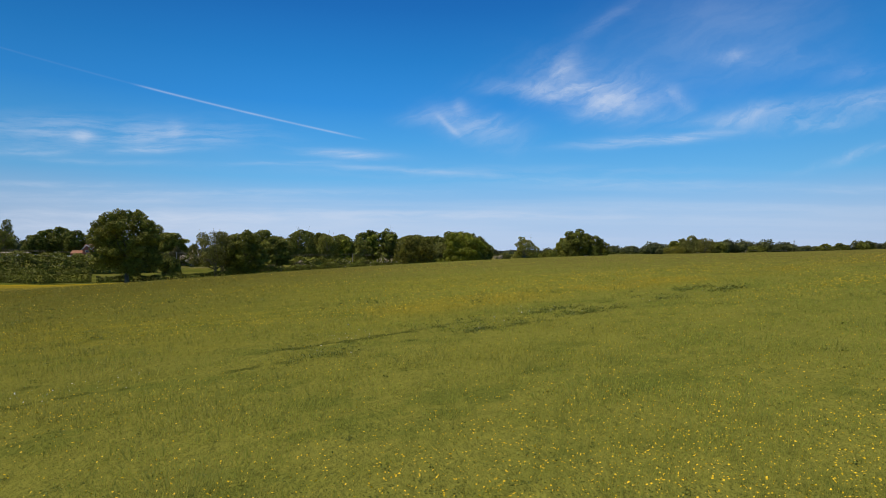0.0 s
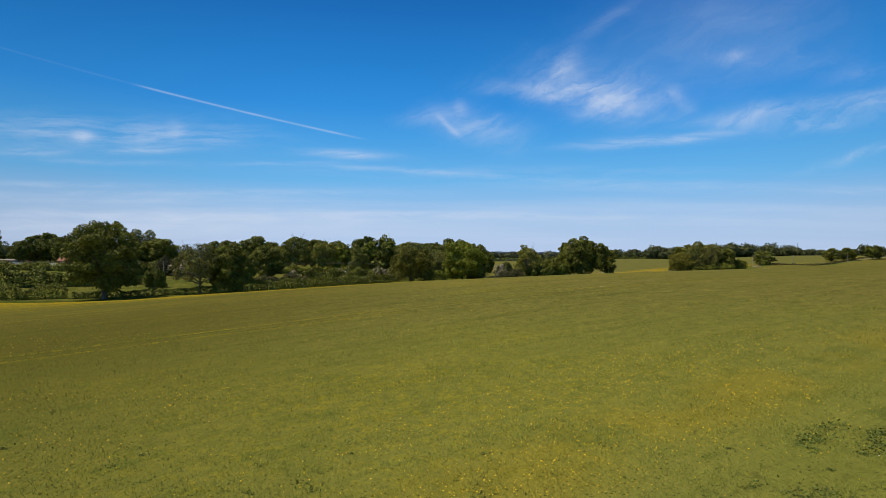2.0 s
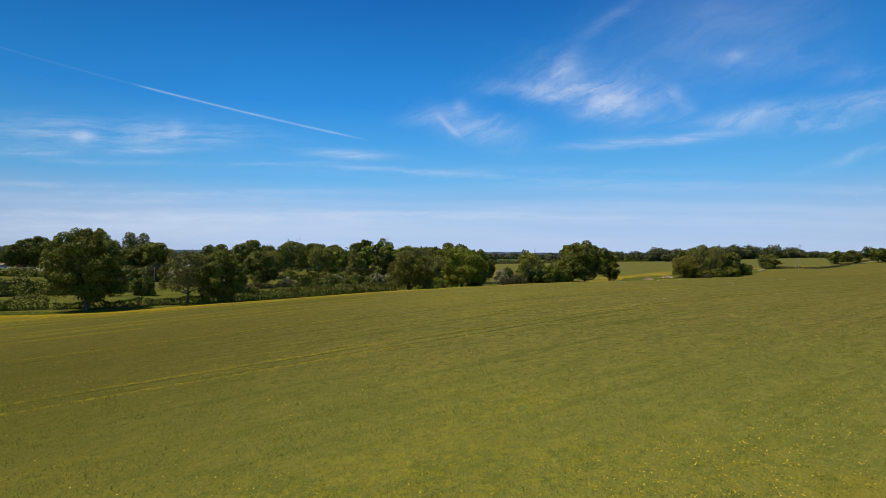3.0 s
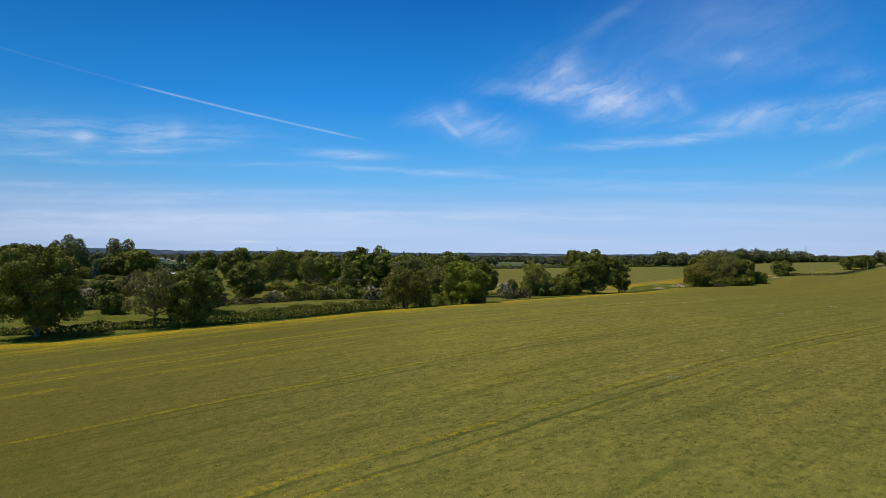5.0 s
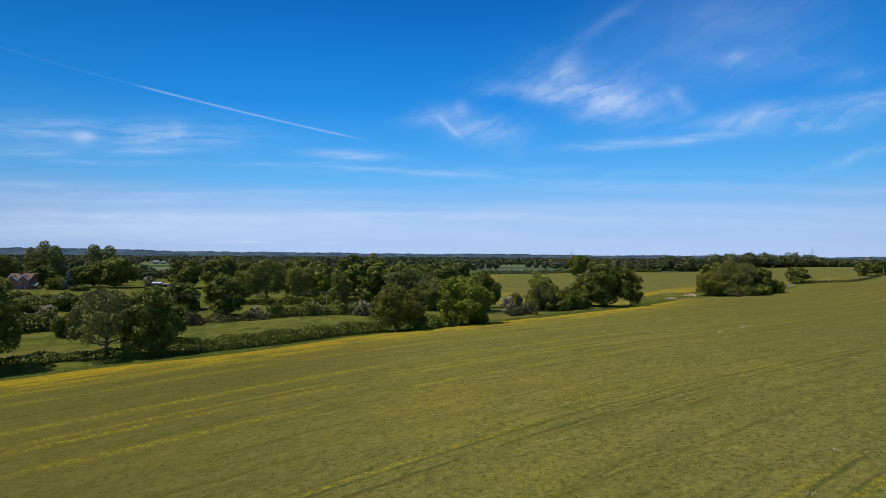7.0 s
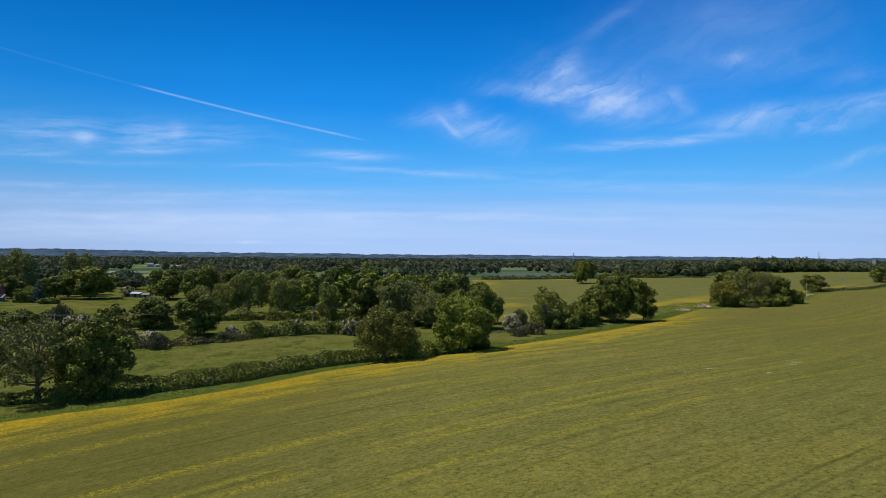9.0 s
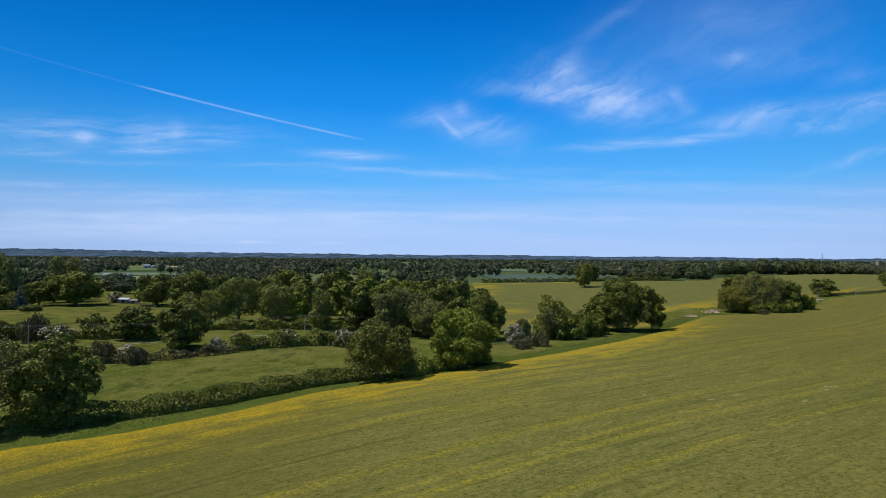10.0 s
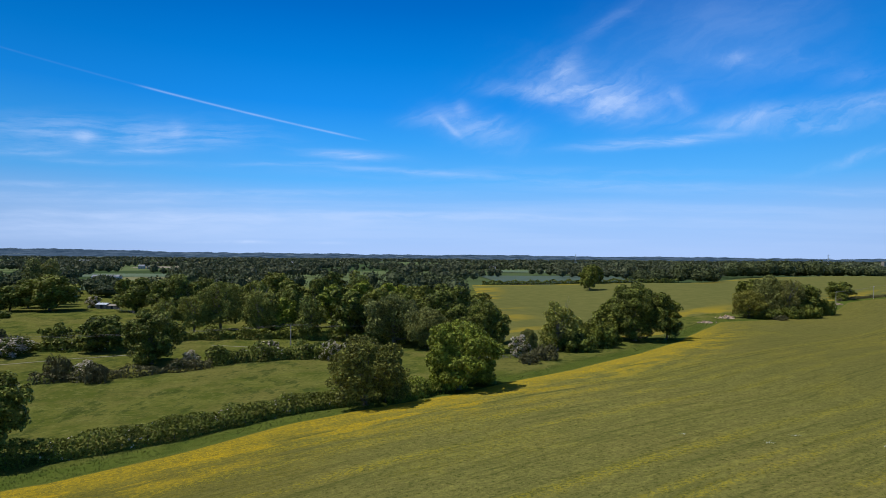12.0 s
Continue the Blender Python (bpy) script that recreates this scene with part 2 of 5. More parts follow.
def land(x, y):
    """Height of the land: a rolling field over a shallow valley, a rise beyond it and a wide plain."""
    x, y = np.asarray(x, float), np.asarray(y, float)
    z = np.full(np.broadcast(x, y).shape, BASE)
    for cy, row in zip(HILL_Y, HILLS):
        for cx, h in zip(HILL_X, row):
            z = z + h * np.exp(-((x - cx) ** 2 + (y - cy) ** 2) / 110.0 ** 2)
    z = z + 8.0 * np.exp(-((x - 450) ** 2 + (y - 660) ** 2) / 150.0 ** 2)
    return z


def ground_at(x, y):
    return float(land(x, y))


# the crop's edge, from the left round to the far right
EDGE = [(-420, 205), (-200, 168), (-140, 160), (-110, 157), (-92, 155), (-79, 156), (-66, 166.5), (-58, 171), (-46, 176), (-34, 186), (-22, 200), (-11, 208), (8, 220), (22, 233),
        (36, 244), (62, 271), (90, 307), (97, 320), (118, 352), (141, 383), (165, 388), (191, 390), (222, 416), (246, 443), (300, 486), (420, 572), (620, 660)]
FIELD = EDGE + [(800, 640), (800, -300), (-420, -300)]
BEYOND = [(26, 296), (28, 450), (30, 612), (150, 622), (225, 632), (330, 720), (520, 745), (640, 735), (540, 640), (425, 590), (330, 524), (252, 460), (215, 432),
          (176, 418), (148, 412), (122, 396), (104, 352), (92, 330), (60, 306)]


def signed_distance(x, y, poly):
    """Metres inside a polygon (positive) or outside it."""
    best, inside = np.full(x.shape, 1e9), np.zeros(x.shape, bool)
    for (ax, ay), (bx, by) in zip(poly, poly[1:] + poly[:1]):
        ex, ey = bx - ax, by - ay
        t = np.clip(((x - ax) * ex + (y - ay) * ey) / (ex * ex + ey * ey), 0, 1)
        best = np.minimum(best, np.hypot(x - ax - t * ex, y - ay - t * ey))
        if ey:
            cross = ((ay > y) != (by > y)) & (x < ex * (y - ay) / ey + ax)
            inside ^= cross
    return np.where(inside, best, -best)


def mesh_from(name, verts, faces, mats=(), smooth=False):
    me = bpy.data.meshes.new(name)
    verts, faces = np.asarray(verts, np.float32), np.asarray(faces, np.int32)
    n, k = faces.shape
    me.vertices.add(len(verts)), me.loops.add(n * k), me.polygons.add(n)
    me.vertices.foreach_set("co", verts.ravel())
    me.loops.foreach_set("vertex_index", faces.ravel())
    me.polygons.foreach_set("loop_start", np.arange(0, n * k, k, dtype=np.int32))
    me.polygons.foreach_set("use_smooth", np.full(n, smooth))
    for m in mats:
        me.materials.append(m)
    me.update(calc_edges=True)
    return me


def ground_material():
    m, g = material("ground")
    pos = g.node("ShaderNodeNewGeometry").outputs["Position"]
    x, y, z = g.split(pos)
    crop = g.node("ShaderNodeAttribute", attribute_name="crop").outputs["Fac"]
    beyond = g.node("ShaderNodeAttribute", attribute_name="beyond").outputs["Fac"]
    # across the drilled rows and along them
    s = g.math("MULTIPLY_ADD", y, 0.785, g.math("MULTIPLY", x, -0.62))
    a = g.math("MULTIPLY_ADD", x, 0.785, g.math("MULTIPLY", y, 0.62))
    past = g.math("MINIMUM", g.math("MAXIMUM", g.math("SUBTRACT", a, 60.0), 0.0), 120.0)
    s = g.math("MULTIPLY_ADD", g.math("MULTIPLY", past, past), 0.0009, s)
    rows = g.vec(g.math("MULTIPLY", a, 0.12), s, 0.0)
    big = g.noise(pos, 0.018, 4.0, 0.55)
    mid = g.noise(pos, 0.16, 5.0, 0.6)
    small = g.noise(pos, 1.3, 5.0, 0.65)
    drill = g.noise(rows, 0.30, 5.0, 0.6)
    wob = g.math("MULTIPLY_ADD", g.noise(g.vec(g.math("MULTIPLY", a, 1.0), 0.0, 0.0), 0.03, 2.0), 1.6, -0.8)
    wob = g.math("ADD", wob, g.math("MULTIPLY_ADD", g.noise(g.vec(a, 3.0, 0.0), 0.16, 3.0), 1.0, -0.5))
    sw = g.math("ADD", s, wob)

    # crop: olive, greener and browner in drifts
    olive = g.mix(g.span(big, 0.35, 0.65), CROP_A, CROP_B)
    olive = g.mix(g.math("MULTIPLY", g.span(drill, 0.4, 0.7), 0.55), olive, CROP_C)
    olive = g.mix(g.math("MULTIPLY", g.span(small, 0.48, 0.64), 0.45), olive, CROP_D)
    speck = g.noise(g.vec(g.math("MULTIPLY", a, 0.7), s, 6.0), 2.6, 5.0, 0.75)
    olive = g.mix(g.math("MULTIPLY", g.math("MULTIPLY", g.span(speck, 0.52, 0.64), g.span(y, 10.0, 60.0, 0.35, 1.0)), 0.75), olive, (0.046, 0.056, 0.009, 1))
    olive = g.mix(g.math("MULTIPLY", g.span(speck, 0.46, 0.34), 0.6), olive, (0.325, 0.29, 0.058, 1))
    tuft = g.noise(g.vec(g.math("MULTIPLY", a, 0.45), s, 2.0), 0.75, 6.0, 0.7)
    olive = g.mix(g.math("MULTIPLY", g.span(tuft, 0.50, 0.66), 0.42), olive, CROP_D)
    olive = g.mix(g.math("MULTIPLY", g.span(tuft, 0.47, 0.34), 0.5), olive, (0.27, 0.235, 0.055, 1))
    # shade between the drilled rows, put in as dark broken lines of colour
    furrow_shade = g.noise(g.vec(g.math("MULTIPLY", a, 0.045), g.math("MULTIPLY_ADD", wob, 0.4, s), 8.0), 0.85, 3.0, 0.6)
    olive = g.mix(g.math("MULTIPLY", g.span(furrow_shade, 0.54, 0.66), 0.42), olive, (0.070, 0.080, 0.018, 1))
    # lush where the walk begins, browner on the slope towards the oaks
    olive = g.mix(g.math("MULTIPLY", g.span(y, 80.0, 25.0), 0.58), olive, (0.222, 0.230, 0.042, 1))
    olive = g.mix(g.math("MULTIPLY", g.span(x, 8.0, -34.0), g.span(y, 45.0, 110.0, 0.80, 0.50)), olive, (0.100, 0.086, 0.018, 1))
    clump = g.math("MULTIPLY", g.span(g.noise(g.vec(g.math("MULTIPLY", a, 0.7), s, 14.0), 0.62, 5.0, 0.7), 0.52, 0.64), g.span(y, 75.0, 25.0))
    olive = g.mix(g.math("MULTIPLY", clump, 0.55), olive, (0.105, 0.128, 0.026, 1))
    olive = g.mix(g.math("MULTIPLY", g.span(x, 30.0, 120.0), 0.4), olive, (0.132, 0.114, 0.030, 1))
    # wheelings: pairs of dark green ruts, shade down in them put into the colour
    rut = 0.0
    for line, deep in TRAMS:
        d = g.math("ABSOLUTE", g.math("SUBTRACT", sw, line))
        one = g.span(g.math("ABSOLUTE", g.math("SUBTRACT", d, 1.0)), 0.36, 0.10)
        rut = g.math("MAXIMUM", rut, g.math("MULTIPLY", one, deep))
    broken = g.span(g.noise(rows, 0.8, 4.0, 0.7), 0.34, 0.56)
    olive = g.mix(g.math("MULTIPLY", rut, broken), olive, (0.045, 0.06, 0.018, 1))
    # the first pair is not carved: its shade is a dark colour on the sheet
    bend = g.math("MULTIPLY_ADD", g.noise(g.vec(a, 0.0, 0.0), 0.45, 3.0), 0.9, -0.45)
    off = g.math("ABSOLUTE", g.math("SUBTRACT", g.math("ABSOLUTE", g.math("SUBTRACT", g.math("MULTIPLY_ADD", a, -0.05, g.math("ADD", s, bend)), 12.6)), 0.7))
    trench_shade = g.span(g.math("ADD", off, g.math("MULTIPLY_ADD", g.noise(pos, 2.2, 4.0, 0.7), 1.3, -0.65)), 0.22, 0.05)
    trench_shade = g.math("MULTIPLY", g.math("MULTIPLY", trench_shade, g.span(a, 30.0, 16.0)), g.span(g.noise(g.vec(g.math("MULTIPLY", a, 0.8), s, 0.0), 0.55, 3.0, 0.6), 0.46, 0.58))
    olive = g.mix(g.math("MULTIPLY", trench_shade, 0.75), olive, (0.040, 0.052, 0.012, 1))
    # buttercups: a strip along the edge, streaks beside the ruts and loose drifts
    ragged = g.math("ADD", crop, g.math("MULTIPLY_ADD", g.noise(pos, 0.09, 4.0), 10.0, -5.0))
    streaky = g.span(g.noise(g.vec(g.math("MULTIPLY", a, 0.25), s, 11.0), 0.30, 4.0, 0.6), 0.38, 0.60)
    edge_strip = g.math("MAXIMUM", g.math("MULTIPLY", g.span(ragged, 15.0, 3.0), 0.8), g.math("MULTIPLY", g.math("MULTIPLY", g.span(ragged, 27.0, 8.0), streaky), 0.9))
    edge_strip = g.math("MULTIPLY", edge_strip, g.math("MULTIPLY", g.span(crop, 0.1, 0.9), g.span(x, 170.0, 90.0, 0.15, 1.0)))
    stripe = 0.0
    for line, wide in STRIPES:
        d = g.math("ABSOLUTE", g.math("SUBTRACT", sw, line))
        stripe = g.math("MAXIMUM", stripe, g.span(d, wide * 2.1, 0.0))
    blot = g.span(g.noise(g.vec(g.math("MULTIPLY", a, 0.35), s, 5.0), 0.16, 5.0, 0.65), 0.34, 0.52)
    yel = g.math("MAXIMUM", g.math("MULTIPLY", edge_strip, 1.0), g.math("MULTIPLY", g.math("MULTIPLY", stripe, blot), g.span(x, 90.0, 25.0, 0.28, 0.58)))
    drift = g.math("MULTIPLY", g.span(g.noise(g.vec(g.math("MULTIPLY", a, 0.5), s, 9.0), 0.035, 4.0, 0.6), 0.54, 0.70), 0.28)
    yel = g.math("MAXIMUM", yel, drift)
    floor = g.math("MULTIPLY_ADD", edge_strip, 0.18, 0.03)
    dots = g.math("MAXIMUM", g.span(g.noise(pos, 2.0, 5.0, 0.85), 0.47, 0.59), g.math("MULTIPLY", edge_strip, g.span(small, 0.42, 0.62, 0.1, 0.75)))
    yel = g.math("MULTIPLY", yel, g.math("MULTIPLY_ADD", dots, g.math("SUBTRACT", 1.0, floor), floor))
    olive = g.mix(yel, olive, g.mix(edge_strip, (0.46, 0.345, 0.014, 1), BUTTERCUP))
    belt = g.math("MULTIPLY", g.span(g.math("ABSOLUTE", g.math("SUBTRACT", s, 18.6)), 3.2, 0.6), g.span(g.noise(pos, 0.22, 3.0), 0.36, 0.56))
    belt = g.math("MULTIPLY", belt, g.span(a, 6.0, 14.0))
    olive = g.mix(g.math("MULTIPLY", g.math("MULTIPLY", belt, g.span(a, 75.0, 40.0)), 0.22), olive, (0.40, 0.265, 0.022, 1))

    # grass of the margins and meadows
    grass = g.mix(g.span(mid, 0.35, 0.65), (0.092, 0.104, 0.018, 1), (0.158, 0.152, 0.032, 1))
    grass = g.mix(g.math("MULTIPLY", g.span(g.noise(pos, 0.045, 5.0, 0.65), 0.45, 0.62), 0.65), grass, (0.185, 0.155, 0.042, 1))
    grass = g.mix(g.math("MULTIPLY", g.span(small, 0.47, 0.66), 0.5), grass, (0.06, 0.078, 0.02, 1))
    grass = g.mix(g.math("MULTIPLY", g.span(g.noise(g.vec(x, g.math("MULTIPLY", y, 0.6), 4.0), 0.20, 5.0, 0.72), 0.52, 0.62), 0.75), grass, (0.050, 0.066, 0.016, 1))
    grass = g.mix(g.math("MULTIPLY", g.span(g.noise(pos, 0.55, 5.0, 0.75), 0.47, 0.36), 0.5), grass, (0.215, 0.200, 0.055, 1))
    grass = g.mix(g.math("MULTIPLY", g.span(crop, -9.0, -5.0), 0.7), grass, g.mix(g.span(small, 0.4, 0.6), (0.075, 0.105, 0.016, 1), (0.11, 0.135, 0.022, 1)))
    # far fields: haze of distance is mixed into their colour from 2200 m on
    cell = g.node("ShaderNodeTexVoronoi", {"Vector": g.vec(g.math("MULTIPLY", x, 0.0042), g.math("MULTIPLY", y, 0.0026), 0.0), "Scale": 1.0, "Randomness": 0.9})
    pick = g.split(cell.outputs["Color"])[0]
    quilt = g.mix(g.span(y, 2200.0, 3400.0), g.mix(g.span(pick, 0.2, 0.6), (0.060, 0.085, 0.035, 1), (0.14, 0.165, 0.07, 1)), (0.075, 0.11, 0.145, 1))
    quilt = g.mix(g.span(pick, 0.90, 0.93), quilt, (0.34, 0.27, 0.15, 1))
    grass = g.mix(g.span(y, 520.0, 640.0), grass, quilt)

    far_crop = g.mix(g.span(mid, 0.35, 0.65), (0.168, 0.154, 0.046, 1), (0.142, 0.138, 0.040, 1))
    far_yel = g.math("MULTIPLY", g.span(beyond, 30.0, 4.0), g.span(g.noise(g.vec(g.math("MULTIPLY", a, 0.4), s, 1.0), 0.05, 4.0), 0.46, 0.62))
    far_crop = g.mix(g.math("MULTIPLY", far_yel, 0.42), far_crop, BUTTERCUP)
    torn = g.math("MULTIPLY_ADD", g.noise(pos, 0.8, 3.0), 1.6, -0.8)
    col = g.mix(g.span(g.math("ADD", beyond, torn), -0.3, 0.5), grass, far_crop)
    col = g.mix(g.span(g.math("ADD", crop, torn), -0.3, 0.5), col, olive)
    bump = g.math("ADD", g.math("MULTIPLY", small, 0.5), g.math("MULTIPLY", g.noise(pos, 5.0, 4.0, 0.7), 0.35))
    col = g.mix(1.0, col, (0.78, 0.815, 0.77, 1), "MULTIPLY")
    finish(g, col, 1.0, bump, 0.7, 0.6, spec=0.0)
    return m


CROP_A, CROP_B, CROP_C, CROP_D = (0.208, 0.172, 0.048, 1), (0.186, 0.164, 0.044, 1), (0.164, 0.152, 0.038, 1), (0.112, 0.112, 0.029, 1)
BUTTERCUP = (0.56, 0.355, 0.010, 1)
# the wheelings, across the rows, with how deep they show; the yellow stripes and their half widths
TRAMS = ((55.75, 0.62), (78.2, 0.5), (104.5, 0.3), (132.0, 0.3), (163.0, 0.55), (156.0, 0.3))
STRIPES = ((54.4, 0.30), (57.3, 0.34), (79.8, 0.34), (102.8, 0.8), (111.3, 0.8), (114.2, 0.6), (121.6, 1.1), (142.0, 1.2), (152.0, 1.6), (158.5, 1.6), (165.0, 1.5))
DRIFTS = ((18.2, 2.0), (22.5, 3.0), (9.8, 1.5))



def build_ground():
    """One sheet: fine near the walk, wider and wider out to the horizon."""
    def steps(lo, hi, fine, top, ratio):
        inner = list(np.arange(lo, hi + 0.01, fine))
        up, w, d = [], hi, fine
        while w < top:
            d *= ratio
            w += d
            up.append(min(w, top))
        down, w, d = [], lo, fine
        while w > -top:
            d *= ratio
            w -= d
            down.append(max(w, -top))
        return np.array(down[::-1] + inner + up)

    xs, ys = steps(-132, 258, 2.6, 4700, 1.08), steps(0, 439.4, 2.6, 4700, 1.08)
    X, Y = np.meshgrid(xs, ys)
    crop, beyond = signed_distance(X, Y, FIELD), signed_distance(X, Y, BEYOND)
    lift = 0.5 * np.clip(crop / 2.0 + 0.3, 0, 1) + 0.4 * np.clip(beyond / 2.0 + 0.3, 0, 1)
    Z = land(X, Y) + lift
    nx, ny = len(xs), len(ys)
    i = np.arange(nx * ny).reshape(ny, nx)
    faces = np.stack([i[:-1, :-1], i[:-1, 1:], i[1:, 1:], i[1:, :-1]], -1).reshape(-1, 4)
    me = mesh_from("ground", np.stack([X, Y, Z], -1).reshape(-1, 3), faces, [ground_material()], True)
    for key, v in (("crop", crop), ("beyond", beyond)):
        me.attributes.new(key, "FLOAT", "POINT").data.foreach_set("value", v.astype(np.float32).ravel())
    return tagged(new("ground", me), "rolling green farmland with an olive crop field and meadows", "ground", kind="structure")


ground = build_ground()


# ---- builders ----
RNG = np.random.default_rng(7)


def part(name, me, parent, label=""):
    ob = new(name, me)
    ob.parent = parent
    return tagged(ob, label)


def tube(points, radii, sides=6):
    """Vertices and quads of a tapered limb along points."""
    v, f = [], []
    pts = [Vector(p) for p in points]
    for k, (p, r) in enumerate(zip(pts, radii)):
        d = (pts[min(k + 1, len(pts) - 1)] - pts[max(k - 1, 0)]).normalized()
        u = d.orthogonal().normalized()
        w = d.cross(u)
        for j in range(sides):
            a = 2 * math.pi * j / sides
            v.append(p + (u * math.cos(a) + w * math.sin(a)) * r)
    for k in range(len(pts) - 1):
        for j in range(sides):
            a, b = k * sides + j, k * sides + (j + 1) % sides
            f.append((a, b, b + sides, a + sides))
    return [tuple(q) for q in v], f


def joined(pieces):
    v, f = [], []
    for pv, pf in pieces:
        n = len(v)
        v += pv
        f += [tuple(i + n for i in q) for q in pf]
    return v, f


def sprays(centers, normals, size, rng, spread=0.7):
    """Leaf sprays: a bent four-sided blade each, turned about at random."""
    n = len(centers)
    nn = normals + rng.normal(0, spread, (n, 3))
    nn /= np.linalg.norm(nn, axis=1, keepdims=True) + 1e-9
    u = np.cross(nn, rng.normal(0, 1, (n, 3)))
    u /= np.linalg.norm(u, axis=1, keepdims=True) + 1e-9
    w = np.cross(nn, u)
    s = size * rng.uniform(0.6, 1.35, (n, 1))
    k = rng.uniform(0.45, 0.9, (n, 1))
    c = centers
    quad = np.stack([c - u * s, c - w * s * k + nn * s * 0.15, c + u * s, c + w * s * k + nn * s * 0.15], 1)
    return quad.reshape(-1, 3), np.arange(n * 4).reshape(n, 4)


def ball(rng, n):
    d = rng.normal(0, 1, (n, 3))
    return d / np.linalg.norm(d, axis=1, keepdims=True)


def crown_points(rng, lobes, per_area, keep_low=0.35):
    """Points and outward directions over the skins of many overlapping lobes."""
    cs = np.array([l[0] for l in lobes])
    rs = np.array([l[1] for l in lobes])
    P, N = [], []
    for c, r in zip(cs, rs):
        n = int(4 * math.pi * r * r * per_area)
        d = ball(rng, n)
        d = d[(d[:, 2] > -0.5) | (rng.random(n) < keep_low)]
        q = c + d * r * rng.uniform(0.72, 1.12, (len(d), 1)) * np.array([1, 1, 0.85])
        near = np.linalg.norm(cs - c, axis=1) < rs + r * 1.2
        inside = (np.linalg.norm((q[:, None] - cs[None, near]) / rs[None, near, None], axis=2) < 0.66).any(1)
        P.append(q[~inside]), N.append(d[~inside] + np.array([0, 0, 0.25]))
    return np.concatenate(P), np.concatenate(N)


def dome_lobes(rng, H, W, low, n, size, waist=0.36, foot=0.55):
    """A broad crown between low and H, W across: boughs set round a domed outline, each a cluster of leafy clumps."""
    out = []
    boughs = max(9, int(n * 0.45))
    skew, lop = rng.uniform(0, 6.28), rng.uniform(0.06, 0.16)
    for k in range(boughs):
        u = (k + 0.5) / boughs
        a = k * 2.4 + rng.uniform(-0.5, 0.5)
        r = W * size * 1.45 * rng.uniform(0.65, 1.25)
        if u > waist:
            ring = math.sqrt(max(0.0, 1 - ((u - waist) / (1 - waist)) ** 2.9))
        else:
            ring = 1 - (1 - foot) * ((waist - u) / waist) ** 2
        rad = max(0.0, W / 2 - r * 0.95) * ring * (rng.uniform(0.74, 1.08) + lop * math.cos(a - skew))
        c = np.array([math.cos(a) * rad, math.sin(a) * rad, low + r * 0.7 + u * max(H - low - r * 1.65, H * 0.25)])
        c[2] *= rng.uniform(0.93, 1.03)
        axis = np.array([math.cos(a) * (1 - u * 0.6), math.sin(a) * (1 - u * 0.6), 0.25 + u * 0.8])
        out.append((c, r * 0.62))
        for j in range(int(rng.integers(8, 12))):
            d = ball(rng, 1)[0] + axis * 0.75
            d = d / np.linalg.norm(d)
            q = r * rng.uniform(0.22, 0.48)
            out.append((c + d * (r - q * 0.7) * np.array([1, 1, 0.85]), q))
    for zz, rr in ((0.25, 0.24), (0.5, 0.27), (0.7, 0.20)):
        out.append((np.array([0, 0, low + zz * (H - low)]), W * rr))
    return out


def limbs(rng, H, W, lobes, girth, low, count=7, lean=0.0):
    top = Vector((lean, 0, H * 0.62))
    pieces = [tube([(0, 0, -0.4), (lean * 0.1, 0, low * 0.5), (lean * 0.4, 0.05 * W * 0.2, H * 0.35), top], [girth * 1.25, girth * 0.9, girth * 0.6, girth * 0.2], 8)]
    for k in range(count):
        c = lobes[int(rng.integers(len(lobes)))][0]
        z0 = rng.uniform(low * 0.7, H * 0.42)
        start = Vector((lean * z0 / H, 0, z0))
        end = Vector(c)
        if end.z < z0 + 0.5:
            end.z = z0 + 0.8
        mid = start.lerp(end, 0.5) + Vector((0, 0, -0.06 * W))
        pieces.append(tube([start, mid, end], [girth * 0.5, girth * 0.33, girth * 0.1], 5))
    return joined(pieces)


def make_tree(name, label, H, W, leaves, bark=None, low=0.03, lobes=34, size=0.15, spray=0.43, dense=10.0, girth=None, count=7, seed=1, category="tree", spread=0.5, bare=0):
    """A tree: an Empty at its foot with a trunk that forks into limbs, and a crown of leaf sprays."""
    rng = np.random.default_rng(seed)
    root = tagged(new(name), label, category)
    L = dome_lobes(rng, H, W, H * low, lobes, size)
    g = girth or W * 0.03
    v, f = limbs(rng, H, W, L, g, max(H * low, 1.0), count)
    if bare:
        extra = [(v, f)]
        for k in range(bare):
            a, zz = rng.uniform(0, 6.28), rng.uniform(0.35, 0.75) * H
            end = Vector((math.cos(a) * W * rng.uniform(0.1, 0.45), math.sin(a) * W * rng.uniform(0.1, 0.45), rng.uniform(0.8, 1.06) * H))
            st = Vector((0, 0, zz * 0.7))
            extra.append(tube([st, st.lerp(end, 0.55) + Vector((0.3, 0.2, 0.2)), end], [g * 0.3, g * 0.18, g * 0.05], 4))
        v, f = joined(extra)
    part("trunk", mesh_from("trunk", v, f, [bark or BARK], True), root)
    P, N = crown_points(rng, L, dense / (spray * spray * 16))
    v, f = sprays(P, N, spray, rng, spread)
    part("crown", mesh_from("crown", v, f, [leaves], True), root)
    root["dims"] = (H, W)
    return root


